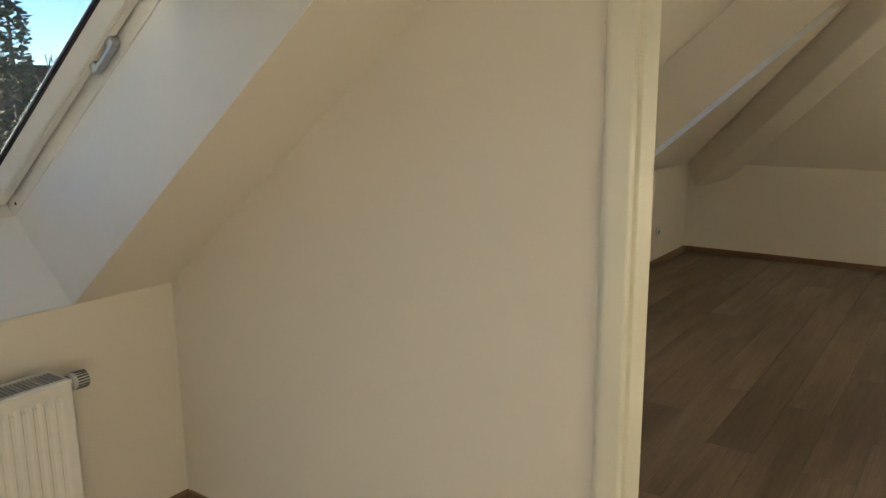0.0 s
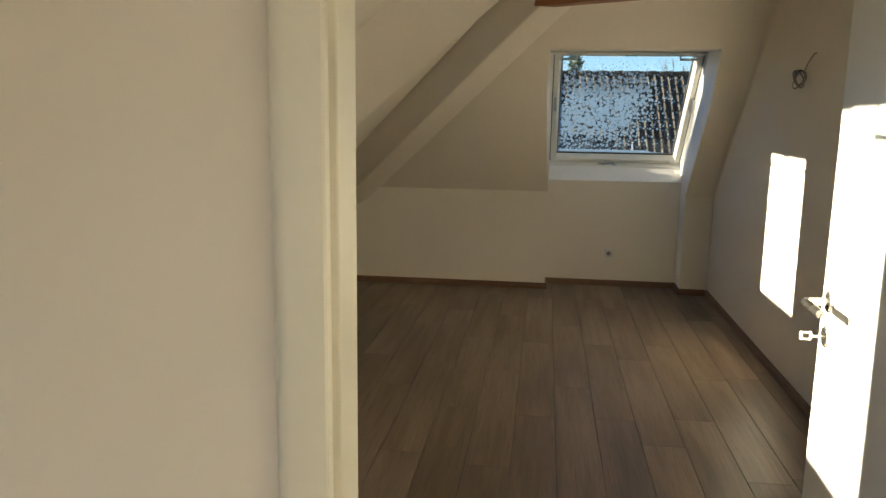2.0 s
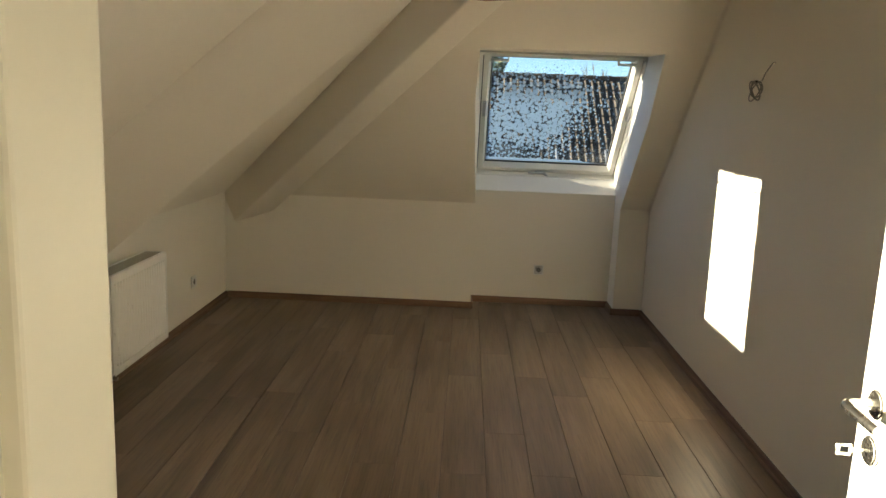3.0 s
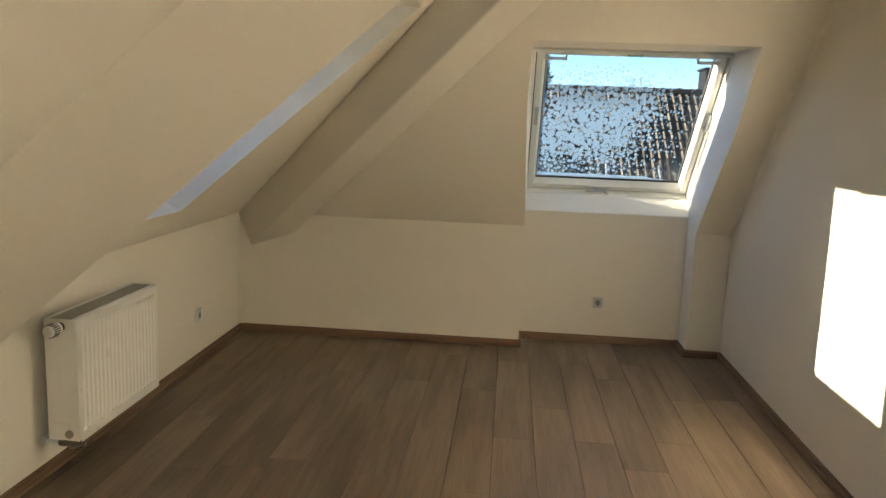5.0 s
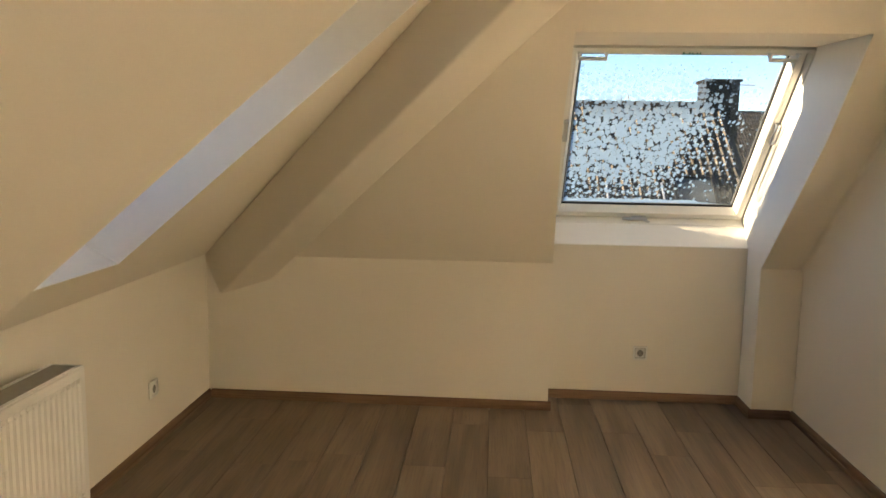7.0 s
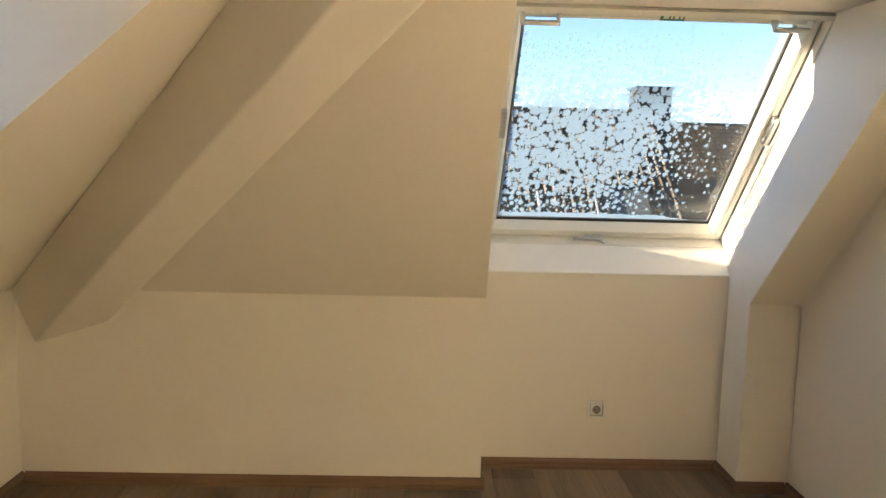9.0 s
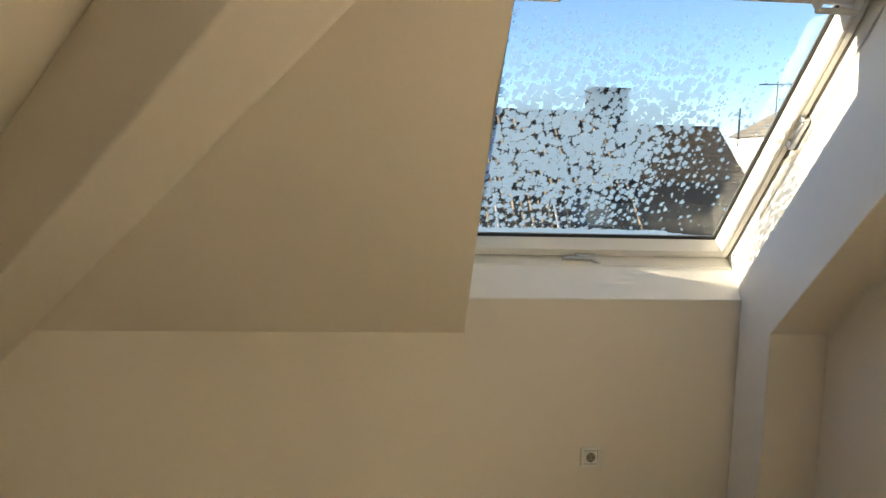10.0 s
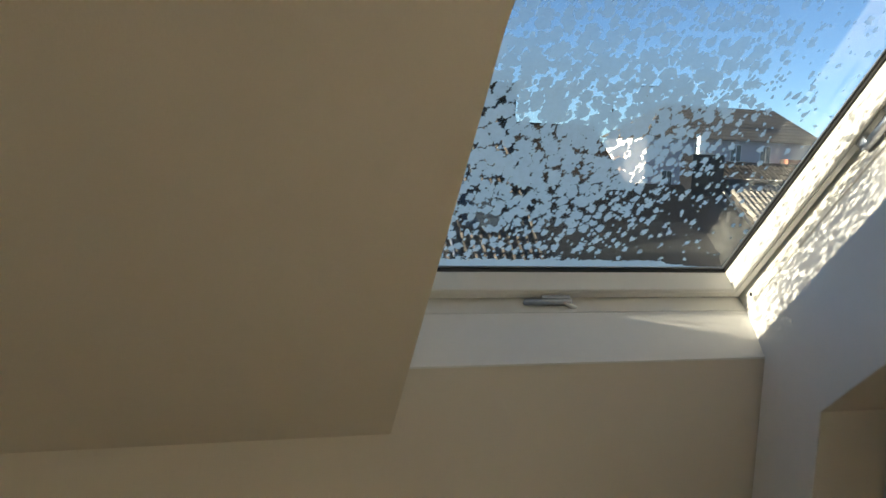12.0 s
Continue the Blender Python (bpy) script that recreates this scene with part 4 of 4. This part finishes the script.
def tiled_slope(house, width, length, tw, tl, m, mat):
    me = bm_pantiles(width, length, tw, tl)
    me.materials.append(mat)
    ob = new("roof_tiles", me)
    ob.parent = house
    ob.matrix_local = m
    ob["kind"] = "stuff"
    return ob


def gable_house(label, x0, x1, yr, zr, run, rise, zg, tile, wallmat, tw, tl, far=True):
    """A house whose ridge runs along x: the near slope faces -y."""
    h = thing("house", label, "house", Matrix.Translation((x0, yr, zg)), "houses outside")
    H, W = zr - zg, x1 - x0
    ze = H - rise
    part("wall", bm_prism([(0.25, -run + 0.3, 0), (0.25, run - 0.3, 0), (0.25, run - 0.3, ze + 0.2), (0.25, 0, H - 0.12), (0.25, -run + 0.3, ze + 0.2)], (W - 0.5, 0, 0)), wallmat, h)
    L = math.hypot(run, rise)
    a = math.atan2(rise, run)
    roof = part("roof", bm_join(bm_prism([(0, -run, ze), (0, 0, H), (0, 0, H - 0.14), (0, -run, ze - 0.12)], (W, 0, 0)),
                                bm_prism([(0, run, ze), (0, 0, H), (0, 0, H - 0.14), (0, run, ze - 0.12)], (W, 0, 0))), TILE_DARK, h)
    tiled_slope(h, W, L, tw, tl, Matrix.Translation((0, -run, ze + 0.01)) @ Matrix.Rotation(a, 4, "X"), tile)
    part("ridge_tiles", bm_join(*[bm_cyl((x, 0, H + 0.0), (x + 0.4, 0, H + 0.02), 0.11, 8) for x in np.arange(0, W - 0.3, 0.4)]), TILE_DARK, h)
    return h, H, ze, L, a


# next-door house with brown pantiles
RX1, RY, RZ = 4.75, 17.6, 2.36
h, H, ze, L, a = gable_house("neighbouring house with a brown pantiled roof and dark chimney", -13.0, RX1, RY, RZ, 6.0, 5.0, -6.5, TILE_BROWN, RENDER_PINK, 0.165, 0.32)
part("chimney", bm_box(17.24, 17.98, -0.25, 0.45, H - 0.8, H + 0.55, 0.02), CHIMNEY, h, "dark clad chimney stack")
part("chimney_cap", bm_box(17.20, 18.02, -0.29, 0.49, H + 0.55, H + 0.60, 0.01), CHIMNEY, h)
for x in (16.2, 13.2):
    m = Matrix.Translation((x, -6.0, ze)) @ Matrix.Rotation(a, 4, "X") @ Matrix.Translation((0, L - 3.55, 0.05))
    w = part("roof_light", bm_join(*rails(0.85, 1.1, 0, 0.07, 0, 0.07, 0, 0.12, 0.0)), CHIMNEY, h, "dark framed roof light")
    w.matrix_local = m
    part("roof_light_glass", bm_box(0.06, 0.79, 0.06, 1.04, 0.05, 0.07), WINDOW_DARK, w)
for x in (14.9, 16.0):
    part("snow_guard", bm_cyl((x, -3.2, H - 2.55), (x, -2.1, H - 1.62), 0.025, 6), ALU, h)

# dark low roof to the right of it
d = thing("dark_roof_building", "low building with a dark sheet roof", "building", Matrix.Translation((4.9, 12.0, -6.5)))
part("wall", bm_box(0.2, 9.5, 5.0, 12.3, 0, 2.4), RENDER_PINK, d)
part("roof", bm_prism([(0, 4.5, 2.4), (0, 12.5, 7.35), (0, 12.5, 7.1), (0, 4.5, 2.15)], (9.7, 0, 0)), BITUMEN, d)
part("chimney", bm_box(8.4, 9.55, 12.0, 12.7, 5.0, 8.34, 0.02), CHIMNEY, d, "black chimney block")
part("flue", bm_cyl((8.87, 12.35, 8.3), (8.87, 12.35, 8.92), 0.15, 16), ALU, d, "shiny steel flue pipe", True)

# sunlit grey roof, farther brown roofs
gable_house("house with a sunlit grey pantiled roof", 14.75, 26.0, 24.5, 0.98, 6.0, 3.7, -6.5, TILE_GREY, RENDER_PINK, 0.21, 0.36)
h2, H2, *_ = gable_house("far house with a weathered dark roof", 6.0, 16.0, 37.0, 3.1, 5.0, 3.6, -6.5, TILE_DARK, RENDER_PINK, 0.125, 0.34)
part("aerial_mast", bm_join(bm_cyl((3.6, 0, H2), (3.6, 0, H2 + 1.5), 0.03, 6), bm_cyl((2.9, 0, H2 + 1.3), (5.6, 0, H2 + 1.3), 0.02, 6), bm_cyl((3.6, 0, H2), (3.6, 0.1, H2 - 1.5), 0.09, 8)), BRICK, h2, "thin rusty aerial mast")
h3, H3, *_ = gable_house("far low house with ribbed tiles and small roof lights", 18.2, 24.5, 31.0, 1.62, 3.6, 2.0, -6.5, TILE_DARK, BITUMEN, 0.22, 0.36)
for x in (1.2, 2.3, 3.4):
    part("roof_light", bm_box(x, x + 0.5, -1.75, -1.2, H3 - 0.98, H3 - 0.58, 0.02), PLASTIC, h3, "small pale roof light")

# pale house with hipped roof
ph = thing("house", "pale rendered house with hipped grey roof and aerial", "house", Matrix.Translation((21.65, 42.0, -6.5)), "houses outside")
PW, PD, PE, PR = 11.6, 5.0, 9.58, 11.65
part("wall", bm_box(0, PW, 0, PD, 0, PE), RENDER_PINK, ph, "pale pinkish render")
bm = bmesh.new()
e = 0.35
vs = [bm.verts.new(p) for p in ((-e, -e, PE), (PW + e, -e, PE), (PW + e, PD + e, PE), (-e, PD + e, PE), (2.3, PD / 2, PR), (PW - 1.6, PD / 2, PR))]
for f in ((0, 1, 5, 4), (1, 2, 5), (2, 3, 4, 5), (3, 0, 4), (3, 2, 1, 0)):
    bm.faces.new([vs[k] for k in f])
part("roof", bm, COURSE_GREY, ph, "grey hipped roof")
for k, x in enumerate((1.0, 3.0, 5.4, 7.4)):
    for z in ((PE - 1.25, PE - 3.6) if k else (PE - 2.9,)):
        w = part("window", bm_box(x, x + 0.75, -0.03, 0.02, z, z + 1.05), PLASTIC, ph)
        for q in (0.06, 0.405):
            part("window_pane", bm_box(x + q, x + q + 0.285, -0.045, -0.03, z + 0.06, z + 0.99), WINDOW_DARK, w)
part("brick_bay", bm_box(8.85, 10.0, -0.7, 0.0, 0, PE - 0.95), BRICK, ph, "red brick bay")
part("aerial", bm_join(bm_cyl((0.3, 0.9, PE - 1.0), (0.3, 0.9, PE + 3.0), 0.035, 6), bm_cyl((-0.8, 0.9, PE + 2.8), (1.3, 0.9, PE + 2.9), 0.03, 6), *[bm_cyl((x, 0.5, PE + 2.85), (x, 1.3, PE + 2.85), 0.02, 5) for x in (-0.5, 0.1, 0.7, 1.2)]), CHIMNEY, ph, "thin television aerial")
part("flue_pipe", bm_cyl((-1.0, 2.5, PE - 0.6), (-1.0, 2.5, PE + 1.6), 0.06, 8), CHIMNEY, ph)
wing = part("wing", bm_box(-0.7, 0.0, 2.6, 3.9, 0, PE - 1.0), RENDER_PINK, ph, "narrow rendered wing in the sun")


def conifer(label, x, y, zg, height, spread, seed):
    rng = random.Random(seed)
    t = thing("conifer_tree", label, "tree", Matrix.Translation((x, y, zg)), "trees outside")
    part("trunk", bm_cyl((0, 0, 0), (0, 0, height * 0.95), height * 0.022, 10, 0.02), BARK, t)
    verts, faces = [], []
    for k in range(1500):
        f = rng.random() ** 0.8
        z = height * (0.12 + 0.88 * f)
        reach = spread * (1 - f) ** 0.8 * (0.35 + 0.65 * rng.random()) * (0.75 + 0.25 * math.sin(7 * f * 6)) + 0.08
        an = rng.uniform(0, 2 * math.pi)
        c = Vector((reach * math.cos(an), reach * math.sin(an), z - reach * 0.25))
        s = 0.10 + 0.28 * rng.random() * (1.1 - f)
        for _ in range(3):
            d1 = Vector((rng.uniform(-1, 1), rng.uniform(-1, 1), rng.uniform(-0.6, 0.6))) * s
            d2 = Vector((rng.uniform(-1, 1), rng.uniform(-1, 1), rng.uniform(-0.6, 0.6))) * s
            i = len(verts)
            verts += [c - d1 * 0.5, c + d1 * 0.6 + d2 * 0.3, c + d2]
            faces.append((i, i + 1, i + 2))
    me = bpy.data.meshes.new("crown")
    me.from_pydata(verts, [], faces)
    me.materials.append(NEEDLE)
    cr = new("crown", me)
    cr.parent = t


def bare_tree(label, x, y, zg, height, seed):
    rng = random.Random(seed)
    t = thing("bare_tree", label, "tree", Matrix.Translation((x, y, zg)), "trees outside")
    bms = []

    def grow(p, way, length, r, depth):
        q = p + way * length
        bms.append(bm_cyl(p, q, r, 5, r * 0.65))
        if depth:
            for _ in range(3 if depth > 1 else 4):
                w2 = (way + Vector((rng.uniform(-0.7, 0.7), rng.uniform(-0.7, 0.7), rng.uniform(-0.1, 0.5)))).normalized()
                grow(q, w2, length * rng.uniform(0.55, 0.75), r * 0.55, depth - 1)
    grow(Vector((0, 0, height * 0.35)), Vector((0, 0, 1)), height * 0.22, height * 0.012, 4)
    part("trunk", bm_cyl((0, 0, 0), (0, 0, height * 0.36), height * 0.02, 9, height * 0.012), BARK, t)
    part("crown", bm_join(*bms), BARK, t, "fine bare winter twigs")


conifer("dark conifer rising behind the neighbouring roof", 0.9, 27.0, -6.5, 10.6, 1.5, 3)
conifer("dark conifer by the neighbouring roof", -0.6, 25.0, -6.5, 9.4, 1.4, 4)
bare_tree("bare winter tree behind the roofs", 6.5, 44.0, -6.5, 11.6, 7)
conifer("tall dark conifer across the garden", -11.4, 2.5, -6.5, 9.5, 1.5, 9)
conifer("dark conifer across the garden", -12.6, 1.3, -6.5, 8.8, 1.6, 10)
bare_tree("bare winter tree beyond the garden", -19.0, 6.9, -6.5, 9.9, 12)
bb = thing("house", "dark house across the garden on the eaves side", "house", Matrix.Translation((-22.0, 2.0, -6.5)), "houses outside")
part("wall", bm_box(-8, 0, -6, 24, 0, 5.6), RENDER_PINK, bb)
part("roof", bm_prism([(0.5, -6.5, 5.4), (-4, -6.5, 9.0), (-8.5, -6.5, 5.4)], (0, 31, 0)), TILE_DARK, bb)
structure("ground", bm_box(-900, 900, -900, 900, -6.9, -6.5), GROUND, "winter ground and gardens far below", "ground")

# ---- floor planks ----
PWD, PLN, GAP = 0.1974, 1.257, 0.0017
KNOWN = {-3: 1.90, -2: 2.46, -1: 3.07, 0: 2.405, 1: 2.85, 2: 3.68, 3: 2.147, 4: 2.478, 5: 3.1}
plank_mesh = {}


def plank_data(w, length):
    key = (round(w, 4), round(length, 4))
    if key not in plank_mesh:
        g, c, z0 = GAP / 2, 0.0013, -0.012
        x, yy = w / 2 - g, length / 2 - g
        yy += g - 0.0003
        lay = ((x, yy, z0), (x, yy, -0.0014), (x - c, yy - 0.0004, 0.0))
        v = [(sx * a, sy * b, z) for a, b, z in lay for sx, sy in ((-1, -1), (1, -1), (1, 1), (-1, 1))]
        f = [(8, 9, 10, 11)] + [(k * 4 + i, k * 4 + (i + 1) % 4, k * 4 + 4 + (i + 1) % 4, k * 4 + 4 + i) for k in (0, 1) for i in range(4)]
        me = bpy.data.meshes.new("plank")
        me.from_pydata(v, [], f)
        me.materials.append(PLANK)
        plank_mesh[key] = me
    return plank_mesh[key]


floor = tagged(mesh_object("floor", bm_box(XL, XR, YB, NY, FL - 0.013, FL - 0.0121), JOINT), "brown oak laminate floor of long narrow planks", "floor", kind="structure")
rng = random.Random(11)
k = math.floor((XL - 0.052) / PWD)
while 0.052 + k * PWD < XR:
    a, b = max(XL, 0.052 + k * PWD), min(XR, 0.052 + (k + 1) * PWD)
    y = (KNOWN[k + 1] if (k + 1 in KNOWN) else rng.uniform(0, PLN)) - PLN * 8
    if b - a > 0.01:
        y_end = NY if (b > NX0 and a < NX1) else YF
        while y < y_end:
            p, q = max(y, YB), min(y + PLN, y_end)
            if q - p > 0.02:
                o = new("plank", plank_data(b - a, q - p))
                o.location = ((a + b) / 2, (p + q) / 2, FL)
                o.parent = floor
            y += PLN
    k += 1
